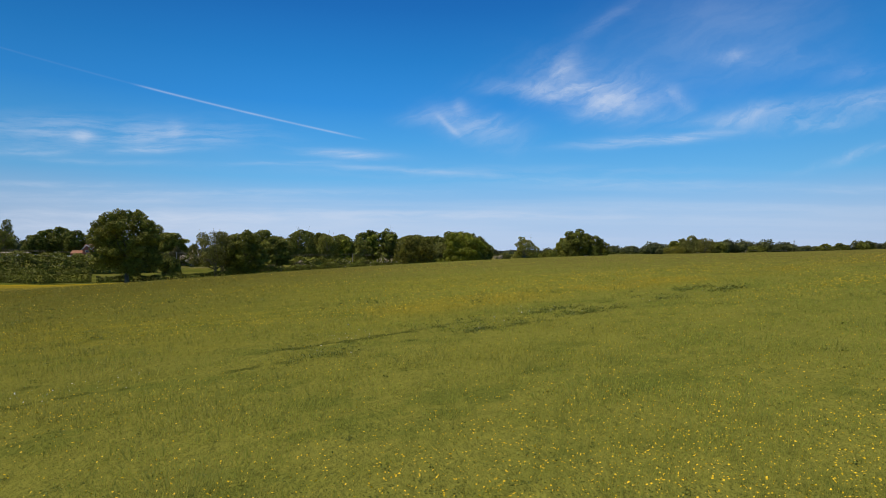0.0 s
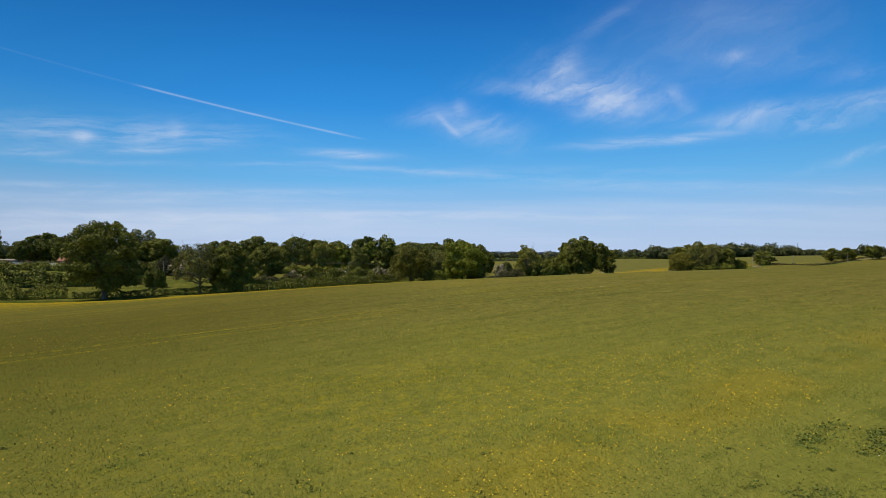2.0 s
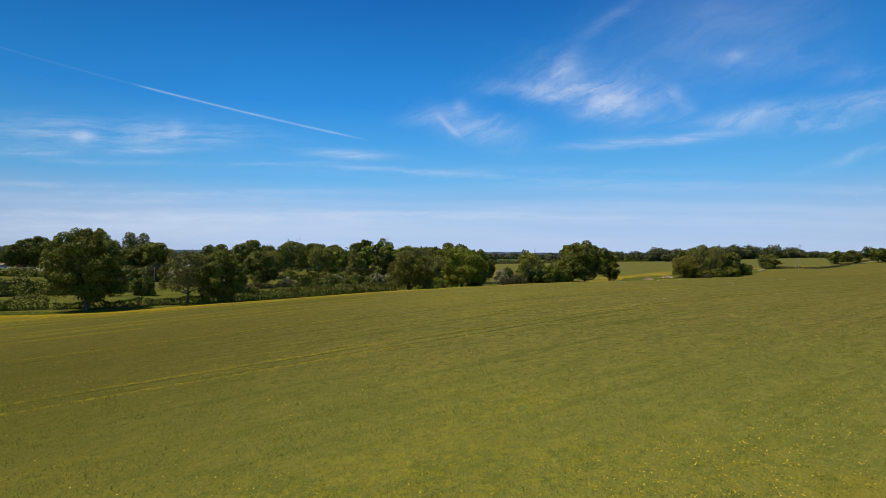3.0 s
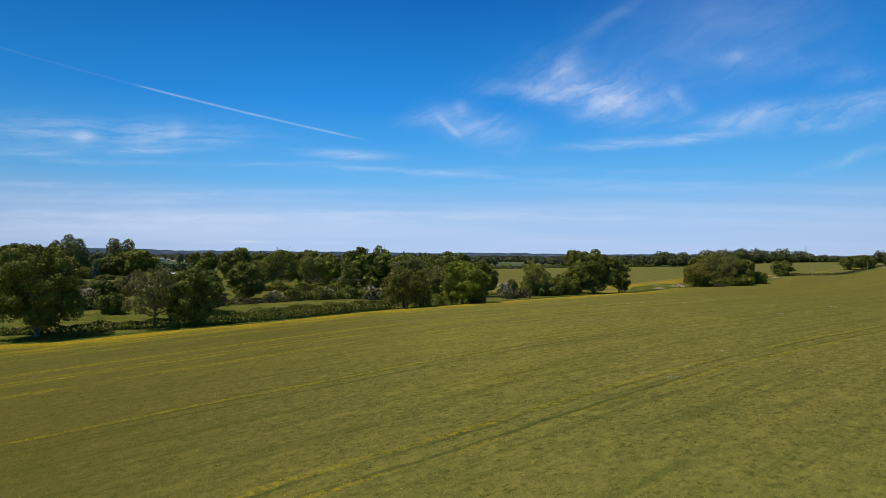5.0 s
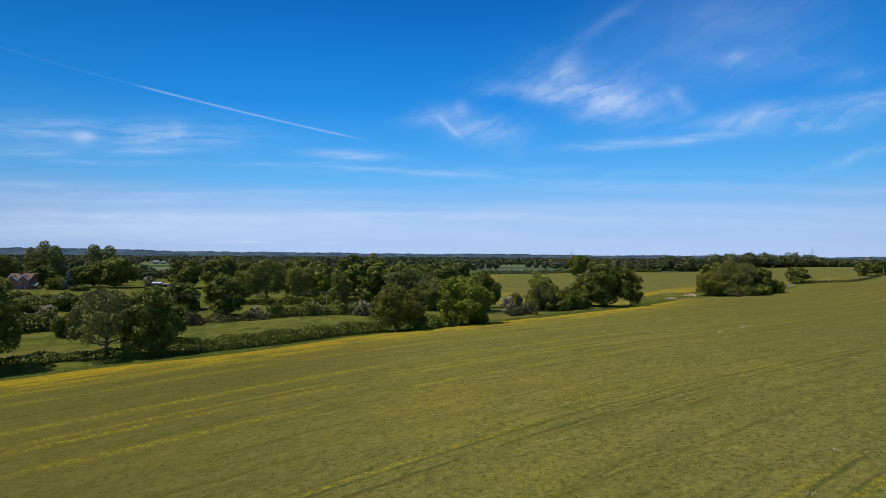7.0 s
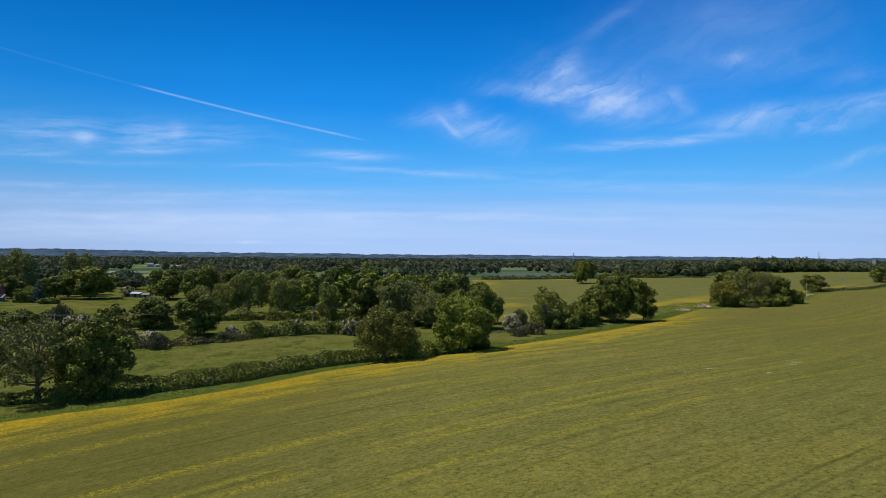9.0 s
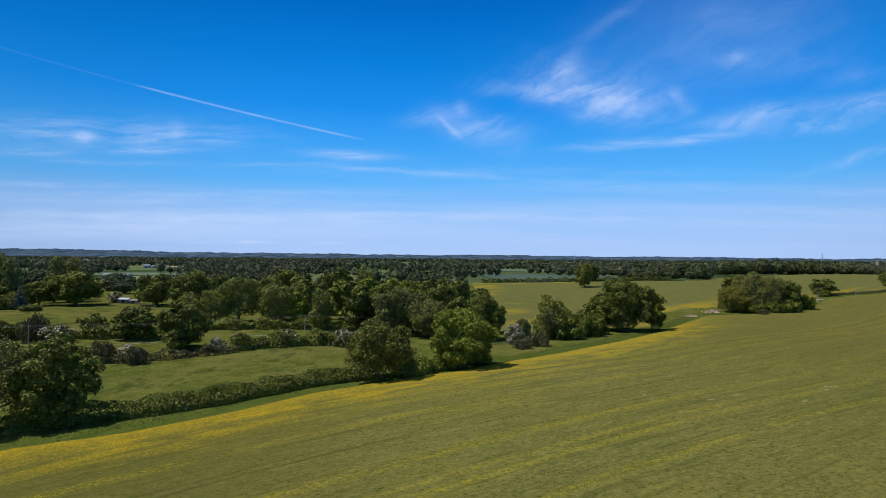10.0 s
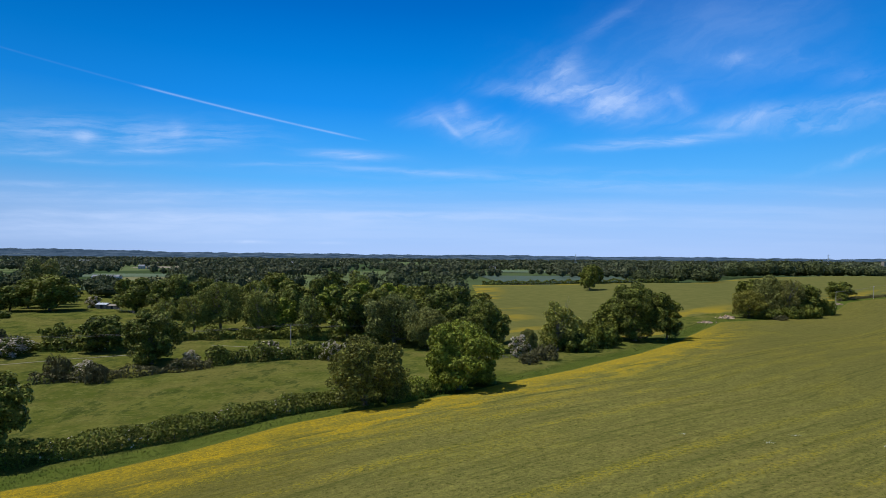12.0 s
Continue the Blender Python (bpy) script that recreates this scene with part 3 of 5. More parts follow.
def make_poplar(name, label, H, W, leaves, seed=1, conic=False, category="tree"):
    rng = np.random.default_rng(seed)
    root = tagged(new(name), label, category)
    v, f = tube([(0, 0, -0.4), (0, 0, H * 0.5), (0, 0, H * 0.97)], [W * 0.05, W * 0.03, 0.04], 7)
    part("trunk", mesh_from("trunk", v, f, [BARK], True), root)
    L = []
    for k in range(34):
        z = (k + 0.5) / 34
        a = k * 2.4
        if conic:
            r, rad = W * (0.20 * (1 - z) + 0.03), W * 0.36 * (1 - z)
        else:
            r, rad = W * 0.17 * rng.uniform(0.8, 1.2), W * 0.36 * math.sin(math.pi * min(1, 0.18 + 0.8 * z)) ** 0.7 * rng.uniform(0.5, 1)
        L.append((np.array([math.cos(a) * rad, math.sin(a) * rad, H * (0.08 + 0.88 * z) - (0 if conic else r * 0.4)]), r))
    P, N = crown_points(rng, L, 4.0, 0.5)
    v, f = sprays(P, N, 0.36, rng, 0.8)
    part("crown", mesh_from("crown", v, f, [leaves], True), root)
    root["dims"] = (H, W)
    return root


def make_bush(name, label, H, W, leaves, seed=1, spray=0.30, flowers=None, dense=10.0, category="bush", bloom=0.35):
    """A shrub: short stems and a low rounded mass of leaves, in bloom where flowers are given."""
    rng = np.random.default_rng(seed)
    root = tagged(new(name), label, category)
    L = dome_lobes(rng, H, W, -0.15 * H, 22, 0.15, 0.3, 0.9)
    L += [(np.array([W * rng.uniform(-0.42, 0.42), W * rng.uniform(-0.42, 0.42), H * rng.uniform(0.1, 0.7)]), W * rng.uniform(0.06, 0.14)) for k in range(12)]
    pieces = []
    for k in range(5):
        a = k * 1.3
        c = L[int(rng.integers(len(L)))][0]
        pieces.append(tube([(0.1 * math.cos(a), 0.1 * math.sin(a), -0.3), (c[0] * 0.4, c[1] * 0.4, H * 0.3), (c[0], c[1], max(c[2], H * 0.4))], [0.12, 0.08, 0.03], 5))
    v, f = joined(pieces)
    part("stems", mesh_from("stems", v, f, [BARK], True), root)
    P, N = crown_points(rng, L, dense / (spray * spray * 16), 0.8)
    keep = P[:, 2] > -0.1
    P, N = P[keep], N[keep]
    if flowers is not None:
        clump = np.sin(P[:, 0] * 1.7 + seed) * np.sin(P[:, 1] * 1.9) * np.sin(P[:, 2] * 1.5 + 1) + rng.normal(0, 0.18, len(P))
        lit = clump > np.quantile(clump, 1 - bloom)
        v, f = sprays(P[lit] + N[lit] * 0.12, N[lit], spray * 0.85, rng, 0.6)
        part("blossom", mesh_from("blossom", v, f, [flowers], True), root, "creamy white may blossom")
        P, N = P[~lit], N[~lit]
    v, f = sprays(P, N, spray, rng, 0.75)
    part("leaves", mesh_from("leaves", v, f, [leaves], True), root)
    root["dims"] = (H, W)
    return root


def make_hedge(label, line, H, W, leaves, seed=1, spray=0.2, dense=9.0, rough=0.35, flowers=None):
    """A hedge that follows the ground along a line, with a lumpy top and sides."""
    rng = np.random.default_rng(seed)
    P, N, F = [], [], []
    for (ax, ay), (bx, by) in zip(line, line[1:]):
        length = math.hypot(bx - ax, by - ay)
        n = int(length * (2 * H + W) * dense)
        t = rng.random(n)
        phi = rng.uniform(-0.15, math.pi + 0.15, n)
        side, up = np.cos(phi), np.sin(phi)
        k = 1.0 / np.maximum(np.abs(side), np.abs(up)) ** 0.7
        x0, y0 = ax + (bx - ax) * t, ay + (by - ay) * t
        lump = 1 + rough * (np.sin(x0 * 0.9 + seed) * np.sin(y0 * 0.8) * 0.5 + np.sin(x0 * 0.37 + y0 * 0.5) * 0.5)
        nx, ny = -(by - ay) / length, (bx - ax) / length
        r = rng.uniform(0.75, 1.1, n)
        x = x0 + nx * side * k * W / 2 * r * lump
        y = y0 + ny * side * k * W / 2 * r * lump
        z = land(x0, y0) + np.clip(up * k, 0.02, 1.4) * H * 0.88 * r * lump
        P.append(np.stack([x, y, z], 1)), N.append(np.stack([nx * side, ny * side, up], 1))
    P, N = np.concatenate(P), np.concatenate(N)
    root = tagged(new("hedge"), label, "hedge")
    x, y = line[0]
    base = np.array([x, y, ground_at(x, y)])
    root.location = base
    if flowers is not None:
        lit = rng.random(len(P)) < 0.025 * (np.sin(P[:, 0] * 0.7) > 0.4)
        v, f = sprays(P[lit] + N[lit] * 0.1 - base, N[lit], spray, rng, 0.7)
        if len(f):
            part("blossom", mesh_from("blossom", v, f, [flowers]), root, "white blossom")
    v, f = sprays(P - base, N, spray, rng, 0.7)
    part("leaves", mesh_from("leaves", v, f, [leaves], True), root)
    sv = []
    for (ax, ay), (bx, by) in zip(line, line[1:]):
        for t in np.arange(0.05, 1, 2.0 / math.hypot(bx - ax, by - ay)):
            px, py = ax + (bx - ax) * t, ay + (by - ay) * t
            pz = ground_at(px, py)
            o = rng.uniform(-0.3, 0.3, 2)
            sv.append(tube([Vector((px, py, pz - 0.2)) - Vector(base), Vector((px + o[0], py + o[1], pz + H * 0.6)) - Vector(base)], [0.07, 0.03], 4))
    v, f = joined(sv)
    tagged(part("stems", mesh_from("stems", v, f, [BARK]), root), kind="stuff")
    return root


PROTO = {}
GROUPS = {"oak": "oaks of the field edges and wood", "bright": "bright green oaks", "willow": "willows of the valley", "thorn": "blossoming hawthorns",
          "poplar": "poplars by the house", "bush": "green bushes", "dark_bush": "dark bushes", "scrub": "brown scrub bushes", "grey": "alders"}


def put_tree(kind, x, y, H, W, sink=0.0, label=""):
    """Stand a tree of some kind at x, y: the first is built, those after it are its copies at their own size."""
    variants = KINDS[kind]
    used = PROTO.setdefault(kind, [])
    z = ground_at(x, y) - sink
    if len(used) < len(variants):
        ob = variants[len(used)](H, W)
        used.append(ob)
        ob.location, ob.rotation_euler = (x, y, z), (0, 0, random.uniform(0, 6.28))
    else:
        src = used[random.randrange(len(used))]
        h0, w0 = src["dims"]
        k = W / w0
        m = Matrix.LocRotScale((x, y, z), Euler((0, 0, random.uniform(0, 6.28))), (k, k * (random.uniform(0.7, 1.4) if "bush" in kind else random.uniform(0.9, 1.1)), H / h0))
        ob = copy_thing(src, m)
    if label:
        ob["label"] = label
    return tagged(ob, group=GROUPS.get(kind, ""))


def oak(seed, leaves, label="broad dark green oak tree in full leaf", **kw):
    return lambda H, W: make_tree("oak_tree", label, H, W, leaves, seed=seed, **kw)


KINDS = {
    "near_oak": [oak(101, OAK, lobes=46, size=0.135, spray=0.25, low=0.05), oak(103, OAK, lobes=44, size=0.13, spray=0.25, low=0.01), oak(107, OAK, lobes=52, size=0.125, spray=0.28, low=0.02)],
    "near_bright": [oak(109, OAK_BRIGHT, "oak tree with fresh bright green leaves", lobes=44, size=0.13, spray=0.24)],
    "oak": [oak(3, OAK), oak(11, OAK, lobes=44, size=0.13), oak(19, OAK, lobes=28, size=0.17), oak(29, OAK, low=0.06, lobes=40, size=0.14)],
    "bright": [oak(5, OAK_BRIGHT, "oak tree with fresh bright green leaves", lobes=40, size=0.135), oak(8, OAK_BRIGHT, "oak tree with fresh bright green leaves", lobes=32)],
    "ash": [lambda H, W: make_tree("ash_tree", "thin-leaved ash tree with a pale trunk and bare top twigs", H, W, ASH, PALE_BARK, low=0.20, lobes=40, size=0.095, spray=0.22, dense=5.2, girth=0.42, count=16, seed=23, spread=1.2, bare=14)],
    "willow": [lambda H, W: make_tree("willow_tree", "pale olive willow tree with light stems showing", H, W, WILLOW, PALE_BARK, low=0.06, lobes=36, size=0.13, spray=0.30, dense=7.0, count=16, seed=31, spread=1.0, bare=8),
               lambda H, W: make_tree("willow_tree", "pale olive willow tree with light stems showing", H, W, WILLOW, PALE_BARK, low=0.08, lobes=32, size=0.14, spray=0.30, dense=7.0, count=14, seed=37, spread=1.0, bare=8)],
    "poplar": [lambda H, W: make_poplar("poplar_tree", "tall poplar tree with silvery green leaves", H, W, POPLAR, 41), lambda H, W: make_poplar("poplar_tree", "tall poplar tree with silvery green leaves", H, W, POPLAR, 43)],
    "spruce": [lambda H, W: make_poplar("spruce_tree", "blue-green spruce tree with a pointed top", H, W, SPRUCE, 47, True)],
    "olive": [lambda H, W: make_tree("field_maple_tree", "olive-brown leaved tree at the end of the hedge", H, W, BROWN, low=0.02, lobes=42, size=0.125, spray=0.22, dense=8.0, count=12, seed=53, spread=0.9)],
    "grey": [lambda H, W: make_tree("alder_tree", "dull grey-green tree with fine leaves", H, W, GREY, low=0.06, lobes=30, size=0.15, spray=0.32, dense=8.5, count=12, seed=59, spread=0.9)],
    "bush": [lambda H, W: make_bush("bush", "dense rounded green bush", H, W, HEDGE, 61), lambda H, W: make_bush("bush", "dense rounded green bush", H, W, HEDGE, 67)],
    "dark_bush": [lambda H, W: make_bush("bush", "dense dark green bush", H, W, OAK, 71), lambda H, W: make_bush("bush", "dense dark green bush", H, W, OAK, 73)],
    "thorn": [lambda H, W: make_bush("hawthorn_bush", "hawthorn bush covered in white may blossom", H, W, HEDGE, 79, 0.22, BLOSSOM, bloom=0.50), lambda H, W: make_bush("hawthorn_bush", "hawthorn bush covered in white may blossom", H, W, HEDGE, 83, 0.22, BLOSSOM, bloom=0.36)],
    "scrub": [lambda H, W: make_bush("scrub_bush", "brown twiggy scrub bush", H, W, SCRUB, 89, 0.2, dense=4.5)],
}

# ---- trees along the field's edge ----
TREES = [
    ("near_oak", -93.5, 169, 23.5, 20.5), ("ash", -72, 181, 16.0, 16.5), ("near_oak", -63.8, 184.5, 15.8, 15.0), ("olive", -10.5, 213, 13.8, 17.8),
    ("near_bright", 8.0, 225, 16.0, 18.5), ("near_oak", 74, 309, 21.5, 25.0), ("oak", 88, 315, 17.5, 12.0), ("oak", 67, 313, 15.0, 13.0),
    # behind the bright oak
    ("near_oak", 18, 282, 16.4, 14.5), ("oak", 6, 313, 20.5, 20.0), ("grey", -12, 295, 18.0, 22.0), ("grey", 0, 288, 14.0, 16.0), ("bright", -18, 345, 18.5, 17.0),
    # light round tree and bushes beside the far field
    ("willow", 41, 283, 16.0, 13.5), ("bush", 47, 281, 5.0, 12.0), ("bush", 61, 296, 6.5, 9.0),
    ("thorn", 27, 271, 6.8, 7.0), ("scrub", 172, 386, 2.0, 8.0), ("thorn", -163, 376, 6.5, 6.5), ("scrub", 33, 264, 3.0, 8.0), ("scrub", 28, 259, 2.2, 7.0), ("grey", 31, 277, 8.0, 6.0), ("bush", 13, 232, 3.4, 7.0),
    
    # the clump
    ("olive", 163, 398, 15.0, 19.0), ("grey", 177, 403, 22.5, 19.0), ("ash", 183, 396, 20.5, 14.0), ("oak", 193, 402, 18.0, 18.0), ("bush", 203, 399, 8.0, 11.0),
    ("bush", 182, 391, 6.0, 12.0), ("bush", 190, 392, 6.5, 12.0), ("bush", 170, 392, 6.0, 12.0), ("oak", 172, 414, 20.0, 16.0),
    # lone trees out on the fields
    ("oak", 260, 470, 11.8, 18.0), ("bush", 254, 462, 5.5, 11.0), ("oak", 114, 529, 20.0, 15.0), ("oak", 381, 565, 14.0, 17.0), ("oak", 397, 567, 13.5, 17.0), ("oak", 423, 568, 15.0, 18.0), ("oak", 140, 612, 19.0, 18.0),
    # the small wood on the left of the valley
    ("oak", -172, 358, 17.5, 23.5), ("poplar", -220, 372, 25.5, 13.0), ("poplar", -212, 370, 23.0, 12.0), ("poplar", -206, 395, 24.5, 14.0), ("poplar", -198, 396, 24.0, 13.0), ("poplar", -226, 371, 22.0, 10.0), ("spruce", -178, 330, 11.0, 5.5),
    ("oak", -135, 361, 16.0, 20.5), ("oak", -108, 342, 19.0, 21.0), 
    ("willow", -77, 311, 20.0, 21.0), ("willow", -62, 308, 17.5, 16.5), ("bright", -52, 307, 15.0, 9.0), ("willow", -43, 304, 15.8, 11.5), ("oak", -29, 301, 20.2, 15.0),
    ("oak", -47, 366, 21.3, 17.0), ("willow", -34, 360, 21.8, 14.0), ("oak", -83, 400, 18.0, 19.5), ("oak", -60, 345, 18.0, 16.0), ("oak", -20, 322, 18.5, 15.0),
    ("bush", 54, 291, 8.5, 13.0), ("oak", -68, 322, 18.0, 14.0), ("willow", -84, 305, 15.0, 13.0), ("bright", -40, 330, 18.5, 13.0), ("oak", -12, 312, 18.0, 14.0), ("grey", -22, 306, 15.0, 13.0),
    ("willow", -92, 300, 13.0, 11.0), ("oak", 22, 300, 13.0, 11.0), ("oak", 10, 296, 15.0, 13.0),
    ("oak", -56, 322, 17.0, 12.0), ("oak", -48, 345, 19.0, 14.0), ("bright", -30, 345, 19.0, 13.0), ("oak", 8, 345, 17.0, 15.0), ("oak", 20, 350, 15.0, 14.0),
    ("oak", -186, 380, 15.0, 16.0), ("oak", -125, 385, 15.0, 16.0), ("oak", -108, 372, 16.0, 15.0),
    ("near_oak", -75, 258, 15.3, 17.5), ("oak", -98, 274, 10.8, 15.5), ("dark_bush", -111, 274, 8.0, 9.0),
    ("oak", -5, 335, 19.0, 16.0), ("oak", 16, 330, 14.0, 14.0), ("oak", -72, 335, 18.5, 15.0),
    ("dark_bush", -135, 262, 6.0, 13.0), ("scrub", -122, 262, 6.0, 9.0), ("thorn", -116, 262, 6.0, 9.0), ("dark_bush", -148, 268, 4.5, 12.0), ("dark_bush", -160, 272, 4.5, 14.0),
    ("dark_bush", -128, 268, 6.0, 10.0), ("thorn", -126, 240, 5.0, 6.5), ("dark_bush", -134, 244, 6.0, 10.0), ("dark_bush", -101, 213, 6.6, 8.5),
    ("scrub", -88, 240, 4.0, 7.0), ("thorn", -82, 241, 4.6, 6.5), ("scrub", -78, 238, 3.2, 7.0), ("thorn", -64, 257, 4.4, 5.0),
    ("bush", -58, 262, 4.6, 7.0), ("thorn", -47, 272, 5.4, 6.0), 
    ("thorn", -28, 267, 6.4, 6.0), ("thorn", -23, 266, 6.0, 6.0), ("dark_bush", -33, 270, 5.0, 7.0),
    # behind the house and the far left
    ("oak", -240, 360, 20.0, 18.0), ("oak", -258, 372, 20.0, 17.0), ("oak", -186, 353, 12.5, 15.0), ("oak", -250, 350, 15.0, 15.0), ("oak", -208, 354, 12.0, 14.0), ("dark_bush", -184, 330, 6.0, 9.0), ("oak", -222, 346, 17.0, 15.0), ("bush", -170, 326, 2.6, 9.0), ("oak", -192, 372, 14.0, 14.0), ("dark_bush", -196, 350, 7.0, 10.0),
    ("willow", -270, 350, 18.0, 15.0), ("oak", -288, 366, 20.0, 17.0), ("poplar", -302, 395, 27.0, 11.0), ("oak", -310, 385, 21.0, 18.0),
    ("dark_bush", -186, 340, 6.0, 9.0),
]
for row in TREES:
    put_tree(*row)

# ---- hedges ----
make_hedge("trimmed green hedge along the crop's edge", [(-68, 180), (-60, 183), (-53, 185.6), (-39.6, 193.8), (-24, 209.2), (-14, 214)], 3.5, 3.2, HEDGE, 3, 0.18, 32.0, 0.20, BLOSSOM)
make_hedge("leafy hedge between two hedgerow oaks", [(-7, 214), (-1, 219), (4, 223)], 4.0, 3.6, OAK_BRIGHT, 4, 0.2, 24.0, 0.3)
make_hedge("low dark hedge beside the grass margin", [(-104, 172), (-88, 176), (-76, 180), (-66, 182)], 2.2, 2.4, OAK, 5, 0.26, 14.0)
make_hedge("dark leafy hedge at the crop's far corner", [(-240, 186), (-180, 178), (-133, 172), (-119, 169), (-107, 174)], 3.9, 3.8, HEDGE, 6, 0.21, 18.0, 0.35)
make_hedge("tall dark hedge across the meadow", [(-260, 190), (-200, 192), (-145, 200), (-127, 212), (-112, 224)], 6.0, 5.0, OAK, 7, 0.34, 9.0, 0.35)
make_hedge("dark hedge under the trees of the valley", [(-88, 291), (-72, 298), (-50, 303), (-30, 303), (-8, 300)], 3.6, 4.5, OAK, 9, 0.34, 9.0, 0.5)
make_hedge("rough hawthorn hedge across the meadow", [(-60, 258), (-50, 265), (-38, 270), (-24, 269)], 4.4, 4.5, OAK, 10, 0.3, 11.0, 0.4, BLOSSOM)
make_hedge("brown brambly scrub bank in the meadow", [(-92, 236), (-80, 240), (-68, 248), (-58, 256)], 2.4, 4.0, SCRUB, 12, 0.26, 10.0, 0.6)
make_hedge("dark overgrown hedge below the upper meadow", [(-200, 258), (-160, 262), (-130, 266), (-104, 272), (-92, 276)], 3.4, 5.0, OAK, 14, 0.34, 9.0, 0.5, BLOSSOM)
make_hedge("low hedge at the end of the far field", [(40, 618), (110, 618), (170, 626), (225, 640)], 4.0, 5.0, OAK, 11, 0.5, 4.0)
make_hedge("bank of rough hedge between the two fields", [(246, 452), (300, 496), (350, 530), (420, 582), (520, 640)], 1.6, 2.0, SCRUB, 13, 0.3, 6.0)
make_hedge("dense green hedge beside the far field", [(36, 286), (48, 287), (62, 297)], 5.0, 5.0, HEDGE, 15, 0.3, 11.0, 0.3)


# ---- far woods ----
def woods(name, label, spots, leaves, spray, per, seed, heart=True):
    """Far trees, too many to count: a short trunkless crown of sprays at each spot."""
    rng = np.random.default_rng(seed)
    allP, allN = [], []
    for x, y, H, W in spots:
        d = ball(rng, per)
        d[:, 2] = np.abs(d[:, 2]) * rng.choice([1, 1, 1, -0.6], per)
        lump = 1 + 0.18 * np.sin(d[:, 0] * 5 + x) * np.sin(d[:, 1] * 5 + y)
        q = d * lump[:, None] * rng.uniform(0.8, 1.05, (per, 1)) * np.array([W / 2, W / 2, H * 0.5])
        q += np.array([x, y, ground_at(x, y) + H * 0.47])
        allP.append(q), allN.append(d)
    allP, allN = np.concatenate(allP), np.concatenate(allN)
    v, f = sprays(allP, allN, spray, rng, 0.55)
    if heart:
        th, ph = np.meshgrid(np.arange(8) * math.pi / 4, np.array([-1.2, -0.4, 0.4, 1.15]))
        unit = np.stack([np.cos(th) * np.cos(ph), np.sin(th) * np.cos(ph), np.sin(ph)], -1).reshape(-1, 3)
        i = np.arange(32).reshape(4, 8)
        quad = np.stack([i[:-1], np.roll(i, -1, 1)[:-1], np.roll(i, -1, 1)[1:], i[1:]], -1).reshape(-1, 4)
        cap = np.array([[24, 25, 26, 27], [24, 27, 28, 29], [24, 29, 30, 31]])
        quad = np.concatenate([quad, cap])
        hv, hf = [], []
        for k, (x, y, H, W) in enumerate(spots):
            hv.append(unit * rng.uniform(0.52, 0.84, (32, 1)) * np.array([W / 2, W / 2, H * 0.5]) + np.array([x, y, ground_at(x, y) + H * 0.47]))
            hf.append(quad + 32 * k + len(v))
        v, f = np.concatenate([v, *hv]), np.concatenate([f, *hf])
    return tagged(new(name, mesh_from(name, v, f, [leaves])), label, "trees", kind="stuff")


def scatter(rng, x0, x1, y0, y1, n, H, W, clear=()):
    out = []
    while len(out) < n:
        x, y = rng.uniform(x0, x1), rng.uniform(y0, y1)
        if any(a < x < b and c < y < d for a, b, c, d in clear):
            continue
        k = rng.uniform(0.7, 1.25)
        out.append((x, y, H * k, W * k * rng.uniform(0.9, 1.3)))
    return out


def rows_of_trees(rng, n, x0, x1, y0, y1, H, W):
    """Hedgerow trees: broken lines of trees that lie this way and that over the plain."""
    out = []
    for k in range(n):
        x, y = rng.uniform(x0, x1), rng.uniform(y0, y1)
        a = rng.choice([0.05, -0.1, 0.2, 1.3]) + rng.normal(0, 0.12)
        for j in range(int(rng.integers(5, 16))):
            x += math.cos(a) * W * rng.uniform(0.6, 1.1)
            y += math.sin(a) * W * rng.uniform(0.6, 1.1)
            k2 = rng.uniform(0.5, 1.2)
            if -320 < x < 640 and y < 640 and x > 20:
                continue
            if any(abs(x / y - q) < w and 0.84 * fy < y < fy + 90 for q, w, fy in ((-0.465, 0.045, 1150), (-0.47, 0.06, 720), (0.2, 0.13, 640))):
                continue
            out.append((x, y, H * k2, W * k2))
    return out


wrng = np.random.default_rng(101)
left_near = scatter(wrng, -420, 20, 420, 560, 90, 14, 14, [(-200, -120, 370, 470)])
right_rise = scatter(wrng, 270, 470, 735, 800, 44, 16, 18) + scatter(wrng, 440, 640, 745, 800, 30, 11, 14)
right_rise += scatter(wrng, 440, 760, 590, 640, 34, 12, 14)
right_rise += scatter(wrng, 180, 300, 640, 700, 14, 11, 12)
left_near = [(x, y, H * (0.6 if abs(x / y + 0.465) < 0.06 else 1.0), W) for x, y, H, W in left_near]
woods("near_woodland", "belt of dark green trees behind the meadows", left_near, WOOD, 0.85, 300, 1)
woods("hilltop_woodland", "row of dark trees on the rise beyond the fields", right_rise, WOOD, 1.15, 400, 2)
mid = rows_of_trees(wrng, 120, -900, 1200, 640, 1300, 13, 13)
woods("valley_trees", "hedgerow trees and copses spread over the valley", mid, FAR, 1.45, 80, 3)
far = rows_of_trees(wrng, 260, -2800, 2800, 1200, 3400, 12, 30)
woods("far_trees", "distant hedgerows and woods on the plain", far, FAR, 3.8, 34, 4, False)


